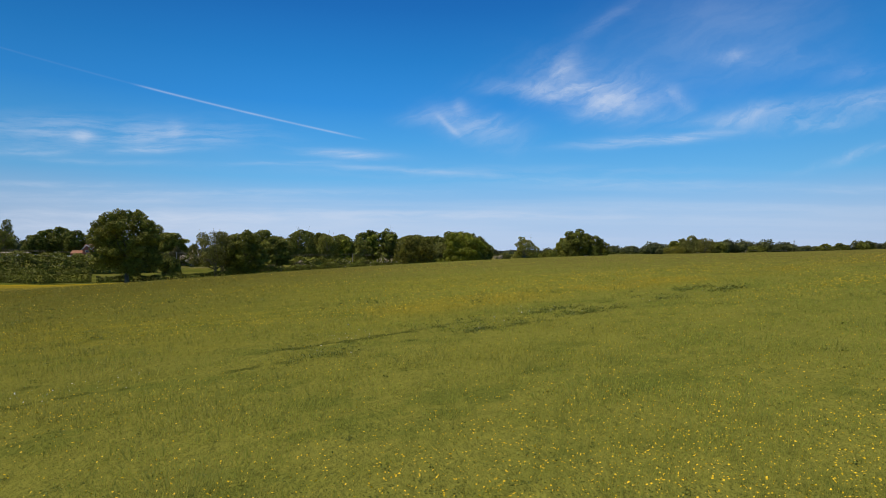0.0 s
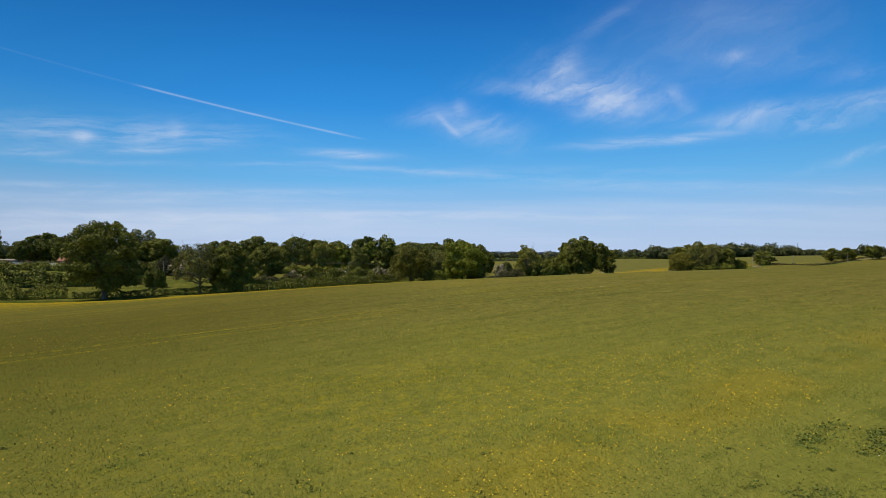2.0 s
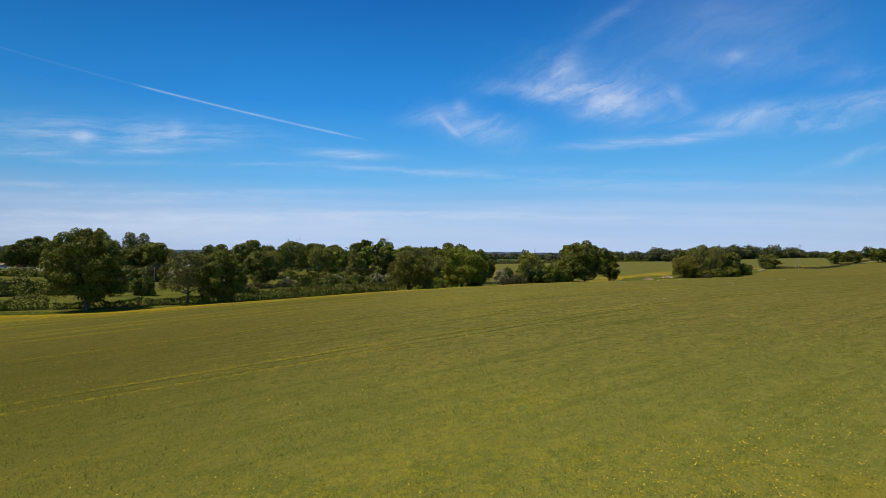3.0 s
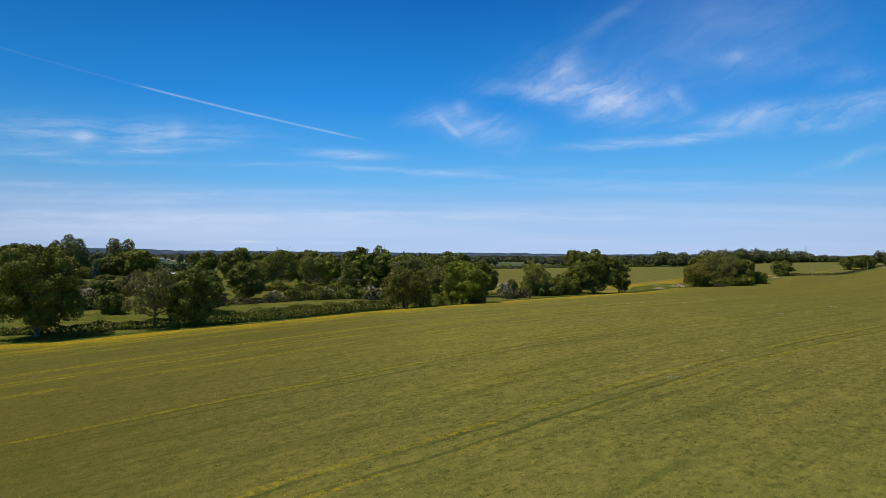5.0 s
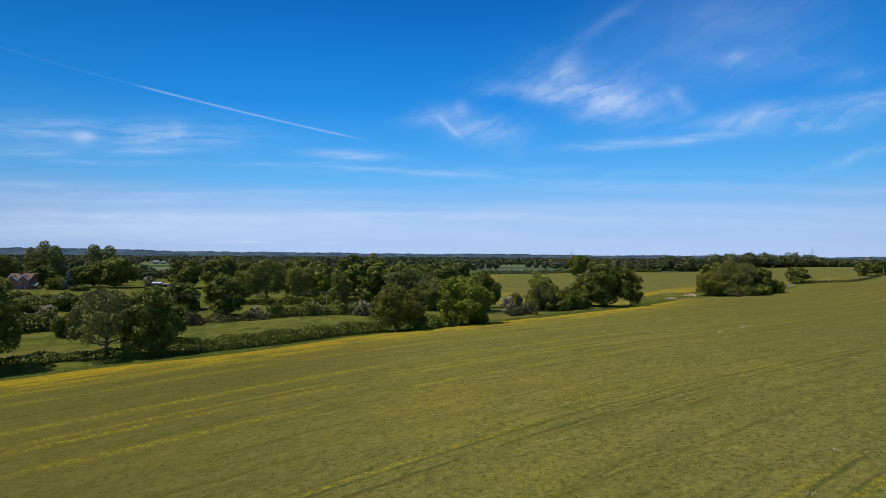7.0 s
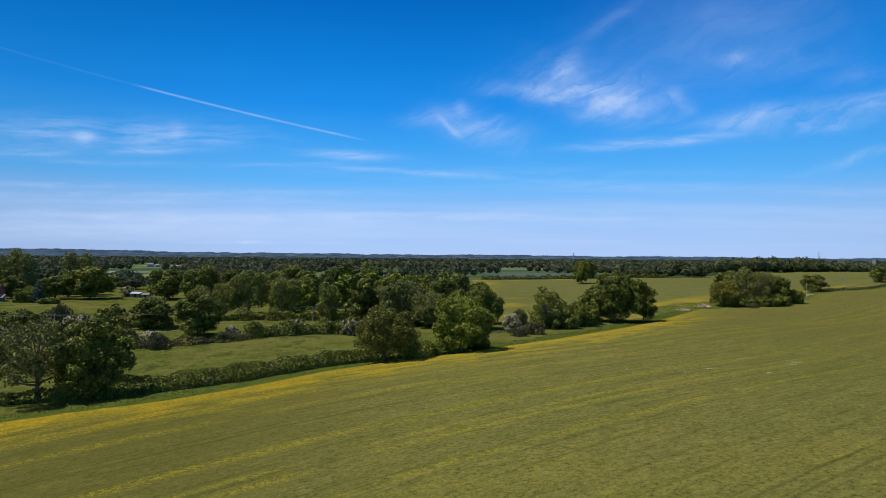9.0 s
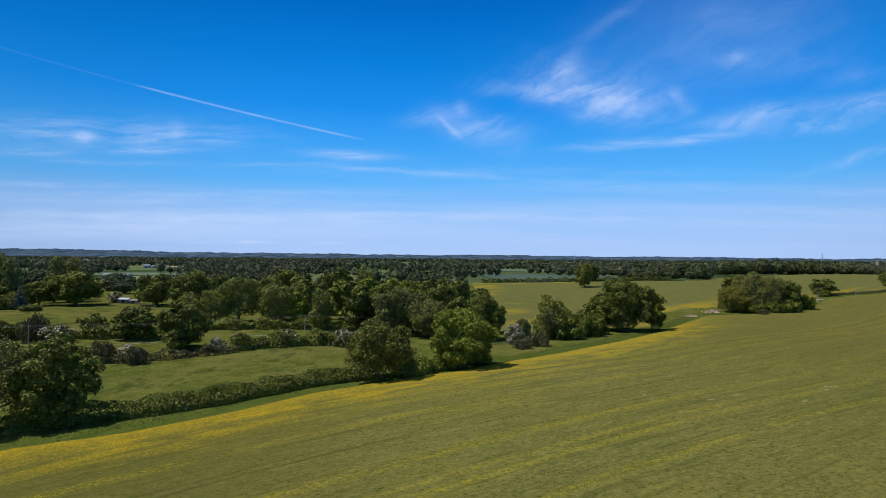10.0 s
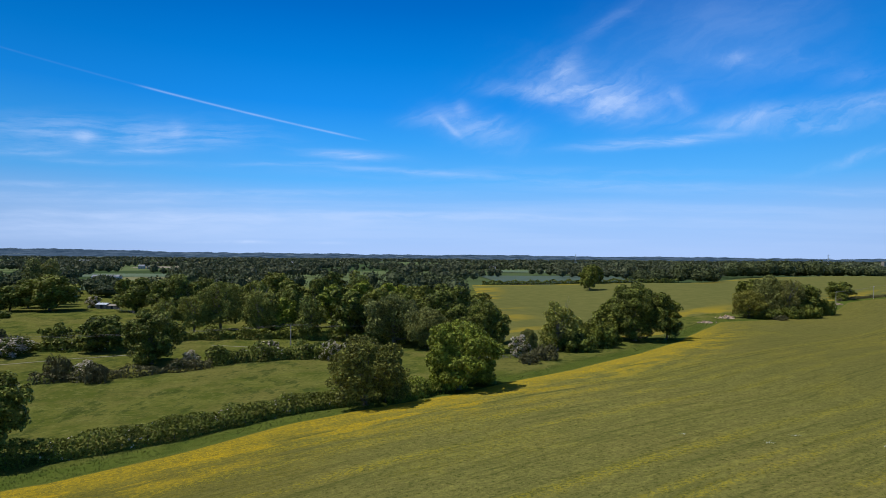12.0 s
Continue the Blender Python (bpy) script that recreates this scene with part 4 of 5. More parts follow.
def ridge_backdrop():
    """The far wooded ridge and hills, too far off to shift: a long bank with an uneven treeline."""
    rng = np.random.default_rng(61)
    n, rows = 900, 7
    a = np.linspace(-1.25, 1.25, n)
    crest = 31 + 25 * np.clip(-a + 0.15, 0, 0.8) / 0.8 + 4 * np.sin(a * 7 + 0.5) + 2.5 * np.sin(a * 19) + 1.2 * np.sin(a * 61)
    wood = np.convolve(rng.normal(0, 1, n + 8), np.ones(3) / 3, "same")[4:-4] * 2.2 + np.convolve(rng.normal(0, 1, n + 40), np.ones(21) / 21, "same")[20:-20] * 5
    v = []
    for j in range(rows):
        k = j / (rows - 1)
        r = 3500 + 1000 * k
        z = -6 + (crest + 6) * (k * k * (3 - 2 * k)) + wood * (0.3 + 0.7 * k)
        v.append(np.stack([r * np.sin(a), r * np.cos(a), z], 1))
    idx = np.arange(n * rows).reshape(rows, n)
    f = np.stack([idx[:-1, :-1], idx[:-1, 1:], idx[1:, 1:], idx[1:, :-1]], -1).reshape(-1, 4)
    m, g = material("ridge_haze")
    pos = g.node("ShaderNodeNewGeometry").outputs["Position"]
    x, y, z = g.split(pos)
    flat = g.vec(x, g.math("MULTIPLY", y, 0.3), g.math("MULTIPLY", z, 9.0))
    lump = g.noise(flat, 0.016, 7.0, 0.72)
    # the blue of distance haze is put into the ridge's own colours
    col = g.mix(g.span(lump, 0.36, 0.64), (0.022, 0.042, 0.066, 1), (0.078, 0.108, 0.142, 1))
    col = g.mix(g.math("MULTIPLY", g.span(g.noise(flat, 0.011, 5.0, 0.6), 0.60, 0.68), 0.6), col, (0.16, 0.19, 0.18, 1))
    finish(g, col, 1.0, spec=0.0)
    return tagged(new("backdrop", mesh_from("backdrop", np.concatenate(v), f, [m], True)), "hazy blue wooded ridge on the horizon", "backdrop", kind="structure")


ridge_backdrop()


# ---- crop, grass and flowers near the walk ----
def rolling(x, y, size, seed):
    """Uneven ups and downs over the plan, about one high in all, with humps of that size."""
    rng = np.random.default_rng(seed)
    z = np.zeros(np.shape(x))
    for k in range(12):
        t, w = rng.uniform(0, math.pi), 2 * math.pi / (size * rng.uniform(0.8, 2.6))
        z = z + np.sin((x * math.cos(t) + y * math.sin(t)) * w + rng.uniform(0, 6.28))
    return z / 2.45


def along_rows(x, y):
    """Metres along the drilled rows and across them; past the brow they bend with the field's edge."""
    a = 0.785 * x + 0.62 * y
    return a, -0.62 * x + 0.785 * y + 0.0009 * np.clip(a - 60, 0, 120) ** 2


def grass_stand():
    """The crop's leaves and stems: thick where the walk begins, thinner farther on, in tufts with shade painted into
    the gaps between.
    """
    rng = np.random.default_rng(201)

    def spots(n, far):
        y = 3.2 * (far / 3.2) ** rng.random(n)
        x = (rng.random(n) * 2 - 1) * (0.86 * y + 5)
        a, s = along_rows(x, y)
        rut = (np.abs(np.abs(s - 0.05 * a - 12.6) - 0.7) < 0.3) & (a < 26)
        for line, deep in TRAMS:
            rut |= np.abs(np.abs(s - line) - 1.0) < 0.3
        keep = (~rut | (rng.random(n) < 0.35)) & (signed_distance(x, y, FIELD) > 1.0)
        return x[keep], y[keep]

    def tufts(x, y):
        return 0.55 * rolling(x, y, 0.9, 5) + 0.40 * rolling(x, y, 0.4, 6) + 0.45 * rolling(x, y, 3.2, 7)

    m, g = material("crop_leaves")
    isle = g.node("ShaderNodeNewGeometry").outputs["Random Per Island"]
    pos = g.node("ShaderNodeNewGeometry").outputs["Position"]
    big = g.span(g.noise(pos, 0.35, 4.0), 0.40, 0.66)
    weed = g.span(g.noise(pos, 0.9, 3.0, 0.6), 0.58, 0.68)
    px, py, pz = g.split(pos)
    s = g.math("MULTIPLY_ADD", py, 0.785, g.math("MULTIPLY", px, -0.62))
    a = g.math("MULTIPLY_ADD", px, 0.785, g.math("MULTIPLY", py, 0.62))
    col = g.mix(isle, (0.265, 0.285, 0.048, 1), (0.350, 0.362, 0.067, 1))
    col = g.mix(g.math("MULTIPLY", big, 0.55), col, (0.285, 0.345, 0.058, 1))
    dry = g.span(g.noise(g.vec(g.math("MULTIPLY", a, 0.4), s, 9.0), 0.13, 4.0, 0.6), 0.46, 0.66)
    belt = g.math("MULTIPLY", g.span(g.math("ABSOLUTE", g.math("SUBTRACT", s, 18.6)), 3.2, 0.6), g.span(g.noise(pos, 0.22, 3.0), 0.36, 0.56))
    belt = g.math("MULTIPLY", belt, g.span(a, 6.0, 14.0))
    col = g.mix(g.math("MULTIPLY", g.math("MAXIMUM", g.math("MULTIPLY", dry, 0.6), belt), 0.32), col, (0.44, 0.285, 0.020, 1))
    col = g.mix(g.math("MULTIPLY", weed, 0.5), col, (0.100, 0.140, 0.026, 1))
    col = g.mix(g.math("MULTIPLY", g.span(px, 4.0, -20.0), 0.75), col, (0.150, 0.134, 0.023, 1))
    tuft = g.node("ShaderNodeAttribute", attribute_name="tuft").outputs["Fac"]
    # shade of the low gaps and light of the high tufts, put into the colour
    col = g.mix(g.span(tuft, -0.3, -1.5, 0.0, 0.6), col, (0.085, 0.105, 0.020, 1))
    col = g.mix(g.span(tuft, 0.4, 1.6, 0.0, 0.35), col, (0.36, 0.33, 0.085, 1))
    leaf(g, col, 0.58)

    # leaves low down
    x, y = spots(70000, 40)
    n = len(x)
    k = np.clip(y / 10.0, 0.6, 2.6)
    w = tufts(x, y)
    P = np.stack([x, y, land(x, y) + 0.5 + np.clip(0.10 + 0.08 * w, 0.01, 0.34) * rng.uniform(0.3, 1.1, n)], 1)
    v, f = sprays(P, np.tile(np.array([-0.1, -0.25, 1.0]), (n, 1)), 1.0, rng, 0.5)
    v = ((v.reshape(n, 4, 3) - P[:, None]) * (0.013 * k)[:, None, None] + P[:, None]).reshape(-1, 3)
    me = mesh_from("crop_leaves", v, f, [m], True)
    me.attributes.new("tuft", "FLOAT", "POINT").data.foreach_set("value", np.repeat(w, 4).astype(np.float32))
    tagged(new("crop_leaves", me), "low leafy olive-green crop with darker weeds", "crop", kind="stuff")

    # soft stems above them
    x, y = spots(260000, 100)
    n = len(x)
    z = land(x, y) + 0.5
    k = np.clip(y / 10.0, 0.5, 4.5)
    a = rng.uniform(0, 2 * math.pi, n)
    w = tufts(x, y)
    h = np.clip(0.08 + 0.07 * w, 0.015, 0.30) * rng.uniform(0.6, 1.2, n)
    lean = rng.uniform(0.4, 1.5, n) * h
    b = 0.0058 * k * rng.uniform(0.6, 1.5, n)
    c, q = np.cos(a), np.sin(a)
    p0 = np.stack([x - q * b, y + c * b, z - 0.06], 1)
    p1 = np.stack([x + q * b, y - c * b, z - 0.06], 1)
    p2 = np.stack([x + c * lean, y + q * lean, z + h], 1)
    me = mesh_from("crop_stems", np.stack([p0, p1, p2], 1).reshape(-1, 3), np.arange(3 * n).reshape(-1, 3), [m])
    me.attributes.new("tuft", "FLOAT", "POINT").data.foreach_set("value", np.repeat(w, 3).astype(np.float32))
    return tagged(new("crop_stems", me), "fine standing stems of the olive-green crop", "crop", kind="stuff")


def flower_stand(name, label, n, color, size, where, seed, y0=4.5, y1=170.0):
    rng = np.random.default_rng(seed)
    y = y0 * (y1 / y0) ** rng.random(n)
    x = (rng.random(n) * 2 - 1) * (0.86 * y + 5)
    keep = rng.random(n) < where(x, y)
    x, y = x[keep], y[keep]
    n = len(x)
    k = np.clip(y / 16.0, 0.8, 2.2)[:, None]
    P = np.stack([x, y, land(x, y) + 0.5 + rng.uniform(0.12, 0.4, n)], 1)
    Nn = np.tile(np.array([0, 0, 1.0]), (n, 1))
    v, f = sprays(P, Nn, 1.0, rng, 0.45)
    v = (v.reshape(n, 4, 3) - P[:, None]) * (size * k)[:, None] + P[:, None]
    m = plain(name + "_petals", color, tuple(c * 0.75 for c in color), 8.0, 0.6, 0.0)
    return tagged(new(name, mesh_from(name, v.reshape(-1, 3), f, [m])), label, "flowers", kind="stuff")


def butter(x, y):
    a, s = along_rows(x, y)
    drift = np.sin(a * 0.11 + 0.6) * np.sin(s * 0.21 + 1.0) + 0.6 * np.sin(a * 0.31) * np.sin(s * 0.5)
    d = np.clip(0.0 + 0.24 * drift, 0.012, 0.5)
    for line, wide in STRIPES + DRIFTS:
        d = np.maximum(d, 0.9 * np.exp(-((s - line) / wide) ** 2) * (0.55 + 0.45 * np.sin(a * 0.12 + line)))
    return d


def by_ruts(x, y):
    a, s = along_rows(x, y)
    d = 0.25 * np.exp(-((s - 0.05 * a - 11.5) / 0.5) ** 2) * (a < 30) * (np.sin(a * 1.3) > 0.3)
    for cx, cy, r in ((-2.8, 14.9, 0.35), (-2.2, 15.4, 0.35), (2.6, 19.4, 0.4), (4.0, 19.9, 0.2)):
        d = np.maximum(d, np.exp(-((x - cx) ** 2 + (y - cy) ** 2) / r ** 2))
    return d


def weeds():
    """Rank dark plants: thick along the first wheelings, single clumps elsewhere."""
    rng = np.random.default_rng(231)
    P, N = [], []
    a = rng.uniform(3, 34, 640)
    s = 12.6 + 0.05 * a + rng.choice([-0.7, -0.7, 0.7], 640) + rng.normal(0, 0.24, 640)
    keep = (np.sin(a * 1.1 + s * 0.6) + 0.8 * np.sin(a * 0.47 + 1) > -0.5 + 0.03 * a) & (a > 5)
    spots = list(zip((0.785 * a - 0.62 * s)[keep], (0.62 * a + 0.785 * s)[keep], rng.uniform(0.16, 0.36, keep.sum())))
    y = 5 * (30 / 5) ** rng.random(240)
    x = (rng.random(240) * 2 - 1) * (0.86 * y + 3)
    spots += list(zip(x, y, rng.uniform(0.10, 0.26, 240))) + [(37.8, 183.4, 0.5), (38.3, 183.2, 0.4)]
    for x, y, r in spots:
        n = int(22 * (1 + r))
        d = ball(rng, n)
        d[:, 2] = np.abs(d[:, 2])
        q = d * r * np.abs(rng.normal(0, 0.75, (n, 1))) * np.array([1.5, 1.2, 0.6])
        P.append(q + np.array([x, y, ground_at(x, y) + 0.5])), N.append(d + np.array([0, 0, 0.7]))
    P, N = np.concatenate(P), np.concatenate(N)
    v, f = sprays(P, N, 1.0, rng, 0.6)
    k = 0.018 * np.clip(P[:, 1] / 14, 0.7, 2.6)
    v = ((v.reshape(-1, 4, 3) - P[:, None]) * k[:, None, None] + P[:, None]).reshape(-1, 3)
    m = foliage("weed_leaves", (0.065, 0.085, 0.018), (0.205, 0.245, 0.046))
    return tagged(new("weeds", mesh_from("weeds", v, f, [m], True)), "dark green weeds standing along the wheel ruts", "weeds", kind="stuff")


grass_stand()
weeds()
flower_stand("buttercups", "yellow buttercups scattered through the crop", 150000, (0.80, 0.52, 0.012), 0.0140, butter, 211, y1=75.0)
def flower_patches():
    """Flat white mats of flowers here and there in the crop."""
    rng = np.random.default_rng(219)
    P = []
    for x, y, r in ((47.3, 177, 0.9), (52.1, 179.6, 0.9), (71.0, 184, 1.3), (68.5, 181.5, 0.8), (60, 174, 0.5), (22.4, 87.5, 0.7), (38.2, 182.2, 0.5), (26, 92, 0.4), (62, 138, 0.8), (80, 150, 0.8), (33, 100, 0.4)):
        n = int(34 * r)
        q = rng.normal(0, r * 0.36, (n, 2)) * np.array([1.3, 0.8])
        P.append(np.stack([x + q[:, 0], y + q[:, 1], land(x + q[:, 0], y + q[:, 1]) + 0.72 + rng.uniform(0, 0.1, n)], 1))
    P = np.concatenate(P)
    v, f = sprays(P, np.tile(np.array([0, -0.3, 1.0]), (len(P), 1)), 0.06, rng, 0.3)
    m = plain("white_mat_petals", (0.42, 0.42, 0.34), (0.26, 0.27, 0.18), 8.0, 0.7, 0.0)
    return tagged(new("white_flower_mats", mesh_from("white_flower_mats", v, f, [m])), "patches of small white flowers in the crop", "flowers", kind="stuff")


flower_patches()
flower_stand("white_flowers", "small white flower heads beside the wheel ruts", 60000, (0.8, 0.8, 0.74), 0.016, by_ruts, 213, y1=40.0)


# ---- buildings ----
def box(x0, x1, y0, y1, z0, z1):
    v = [(x, y, z) for z in (z0, z1) for y in (y0, y1) for x in (x0, x1)]
    return v, [(0, 2, 3, 1), (4, 5, 7, 6), (0, 1, 5, 4), (2, 6, 7, 3), (0, 4, 6, 2), (1, 3, 7, 5)]


def solid(name, pieces, mat, parent, label=""):
    v, f = joined(pieces)
    me = bpy.data.meshes.new(name)
    me.from_pydata(v, [], f)
    me.materials.append(mat)
    bm = bmesh.new()
    bm.from_mesh(me)
    bmesh.ops.recalc_face_normals(bm, faces=bm.faces)
    bm.to_mesh(me)
    bm.free()
    return part(name, me, parent, label)


def prism(x0, x1, y0, y1, z0, z1, ridge="y", over=0.0):
    """A gabled solid between two heights, its ridge along x or y."""
    if ridge == "y":
        xm = (x0 + x1) / 2
        v = [(x0, y0, z0), (x1, y0, z0), (xm, y0, z1), (x0, y1, z0), (x1, y1, z0), (xm, y1, z1)]
    else:
        ym = (y0 + y1) / 2
        v = [(x0, y0, z0), (x0, y1, z0), (x0, ym, z1), (x1, y0, z0), (x1, y1, z0), (x1, ym, z1)]
    return v, [(0, 1, 2), (3, 5, 4), (0, 3, 4, 1), (1, 4, 5, 2), (0, 2, 5, 3)]


def slab(a, b, c, d, thick):
    """A thin sloping plate over four corners."""
    n = (Vector(b) - Vector(a)).cross(Vector(d) - Vector(a)).normalized() * thick
    top = [tuple(Vector(p) + n) for p in (a, b, c, d)]
    return [a, b, c, d] + top, [(0, 3, 2, 1), (4, 5, 6, 7), (0, 1, 5, 4), (1, 2, 6, 5), (2, 3, 7, 6), (3, 0, 4, 7)]


BRICK = plain("red_brick", (0.36, 0.13, 0.085), (0.26, 0.09, 0.06), 1.2, 0.9, 0.3)
ROOF_TILE = plain("clay_tiles", (0.20, 0.11, 0.085), (0.13, 0.075, 0.06), 1.5, 0.9, 0.4)
ORANGE_TILE = plain("orange_tiles", (0.36, 0.16, 0.09), (0.24, 0.11, 0.07), 1.5, 0.9, 0.4)
WHITE_PAINT = plain("white_paint", (0.78, 0.78, 0.76), (0.66, 0.66, 0.64), 2.0, 0.6, 0.05)
GREY_METAL = plain("grey_sheeting", (0.50, 0.53, 0.56), (0.36, 0.38, 0.40), 1.0, 0.5, 0.1)
WEATHERED = plain("weathered_wood", (0.30, 0.26, 0.21), (0.18, 0.15, 0.12), 2.0, 0.9, 0.3, stretch=(1, 1, 0.2))
POLE_WOOD = plain("pole_wood", (0.42, 0.38, 0.32), (0.28, 0.25, 0.21), 2.0, 0.85, 0.2, stretch=(1, 1, 0.15))
SAND = plain("pale_stones", (0.50, 0.37, 0.245), (0.30, 0.215, 0.135), 0.9, 0.95, 0.6)
DARK = plain("dark_metal", (0.05, 0.05, 0.055), (0.03, 0.03, 0.03), 3.0, 0.5, 0.1)
TRACK = plain("pale_track", (0.23, 0.21, 0.125), (0.14, 0.14, 0.06), 0.5, 0.95, 0.4)
PLANT = plain("bare_soil", (0.30, 0.24, 0.16), (0.22, 0.18, 0.11), 0.05, 0.95, 0.2)
STRIP = plain("far_pasture", (0.100, 0.130, 0.055), (0.080, 0.108, 0.046), 0.02, 0.95, 0.2)
BLUE_CROP = plain("far_blue_green_crop", (0.062, 0.085, 0.048), (0.05, 0.072, 0.04), 0.02, 0.95, 0.2)
PALE_WALL = plain("pale_render", (0.44, 0.43, 0.39), (0.34, 0.33, 0.30), 0.5, 0.9, 0.1)
GREY_ROOF = plain("grey_slates", (0.24, 0.24, 0.25), (0.16, 0.16, 0.17), 0.8, 0.8, 0.2)
g_mat, gg = material("window_glass")
gg.node("ShaderNodeOutputMaterial", {"Surface": gg.node("ShaderNodeBsdfPrincipled", {"Base Color": (0.03, 0.035, 0.04, 1), "Roughness": 0.08, "Specular IOR Level": 0.6}).outputs[0]})
GLASS = g_mat


def window(parent, x, z, w, h, y=0.0, lights=2):
    """A white window set in a wall that faces the camera."""
    frame_w = 0.09
    sash = solid("window", [box(x - w / 2, x - w / 2 + frame_w, y - 0.08, y + 0.05, z, z + h), box(x + w / 2 - frame_w, x + w / 2, y - 0.08, y + 0.05, z, z + h),
                            box(x - w / 2, x + w / 2, y - 0.08, y + 0.05, z + h - frame_w, z + h), box(x - w / 2 - 0.05, x + w / 2 + 0.05, y - 0.14, y + 0.05, z - 0.06, z + frame_w)]
                 + [box(x - w / 2 + w * k / lights - 0.04, x - w / 2 + w * k / lights + 0.04, y - 0.07, y + 0.05, z, z + h) for k in range(1, lights)], WHITE_PAINT, parent, "white painted window")
    for k in range(lights):
        a = x - w / 2 + w * k / lights + 0.05
        solid("pane", [box(a, a + w / lights - 0.1, y - 0.03, y - 0.02, z + 0.09, z + h - 0.09)], GLASS, sash)


def house():
    """Red brick house with twin gables, white bargeboards, a chimney, a low wing and a glazed garden room."""
    root = tagged(new("house"), "red brick house with twin white-edged gables and tiled roof", "house")
    solid("wall", [box(0, 11.5, 0.0, 8.5, -1.0, 5.4), prism(0.0, 5.6, 0.0, 6, 5.4, 8.0), prism(5.9, 11.5, 0.0, 6, 5.4, 8.0), prism(0, 11.5, 1.5, 8.5, 5.4, 8.2, "x")], BRICK, root)
    roofs = []
    for x0 in (-0.3, 5.6):
        xm, x1 = x0 + 3.1, x0 + 6.2
        roofs += [slab((x0, -0.4, 5.25), (xm, -0.4, 8.15), (xm, 5, 8.15), (x0, 5, 5.25), -0.16), slab((xm, -0.4, 8.15), (x1, -0.4, 5.25), (x1, 5, 5.25), (xm, 5, 8.15), -0.16)]
    roofs += [slab((-0.4, 1.2, 5.9), (11.9, 1.2, 5.9), (11.9, 5, 8.7), (-0.4, 5, 8.7), 0.18), slab((-0.4, 5, 8.7), (11.9, 5, 8.7), (11.9, 8.8, 5.3), (-0.4, 8.8, 5.3), 0.18)]
    solid("roof", roofs, ROOF_TILE, root, "dark red clay tile roof")
    for x0 in (-0.3, 5.6):
        xm, x1 = x0 + 3.1, x0 + 6.2
        solid("bargeboard", [slab((x0, -0.46, 4.75), (xm, -0.46, 7.65), (xm, -0.46, 8.3), (x0, -0.46, 5.4), 0.08), slab((xm, -0.46, 7.65), (x1, -0.46, 4.75), (x1, -0.46, 5.4), (xm, -0.46, 8.3), 0.08)], WHITE_PAINT, root, "white bargeboard")
    solid("chimney", [box(4.2, 5.3, 4.2, 5.2, 7.5, 10.0), box(4.1, 5.4, 4.1, 5.3, 9.7, 9.85), box(4.4, 4.65, 4.5, 4.75, 10.0, 10.4), box(4.85, 5.1, 4.5, 4.75, 10.0, 10.4)], BRICK, root)
    for x, z, w, h, k in ((2.8, 3.4, 2.0, 1.3, 2), (7.2, 3.3, 0.9, 1.5, 1), (9.5, 3.2, 2.3, 1.5, 3), (2.8, 0.1, 1.9, 2.0, 2), (7.8, 0.1, 3.2, 2.0, 4)):
        window(root, x, z, w, h, 0.0, k)
    solid("wing", [box(-8.0, -0.05, 1.5, 7.5, -1.0, 2.6)], BRICK, root)
    solid("wing_roof", [prism(-8.3, -0.1, 1.1, 7.9, 2.6, 4.6, "x")], ORANGE_TILE, root, "orange clay tile roof")
    garden = solid("garden_room", [prism(11.55, 15.0, 0.5, 5.5, 2.3, 3.8, "x")] + [box(11.55 + k * 1.13, 11.68 + k * 1.13, 0.45, 0.55, -1, 2.35) for k in range(4)] + [box(11.55, 15.0, 0.6, 5.4, -1, 0.6)], WEATHERED, root, "timber-framed garden room")
    solid("pane", [box(11.6, 14.95, 0.62, 0.64, 0.6, 2.3)], GLASS, garden)
    return root


h = house()
h.location, h.rotation_euler = (-207.0, 328.0, ground_at(-202, 329) - 0.2), (0, 0, radians(8))
h.scale = (0.88, 0.88, 0.88)


def barn(name, label, L, D, eave, ridge, wall, roof, doors=1):
    root = tagged(new(name), label, "barn")
    solid("wall", [box(0, L, 0, D, -0.5, eave), prism(0, L, 0, D, eave, ridge, "x")], wall, root)
    solid("roof", [slab((-0.3, -0.3, eave - 0.1), (L + 0.3, -0.3, eave - 0.1), (L + 0.3, D / 2, ridge + 0.12), (-0.3, D / 2, ridge + 0.12), 0.12),
                   slab((-0.3, D / 2, ridge + 0.12), (L + 0.3, D / 2, ridge + 0.12), (L + 0.3, D + 0.3, eave - 0.1), (-0.3, D + 0.3, eave - 0.1), 0.12)], roof, root)
    for k in range(doors):
        x = L * (k + 0.5) / doors
        solid("door", [box(x - 0.6, x + 0.6, -0.06, 0.0, -0.2, min(2.0, eave - 0.15))], DARK, root, "dark doorway")
    return root


def stand(ob, x, y, turn, dz=0.0):
    ob.location, ob.rotation_euler = (x, y, ground_at(x, y) + dz), (0, 0, radians(turn))
    return ob


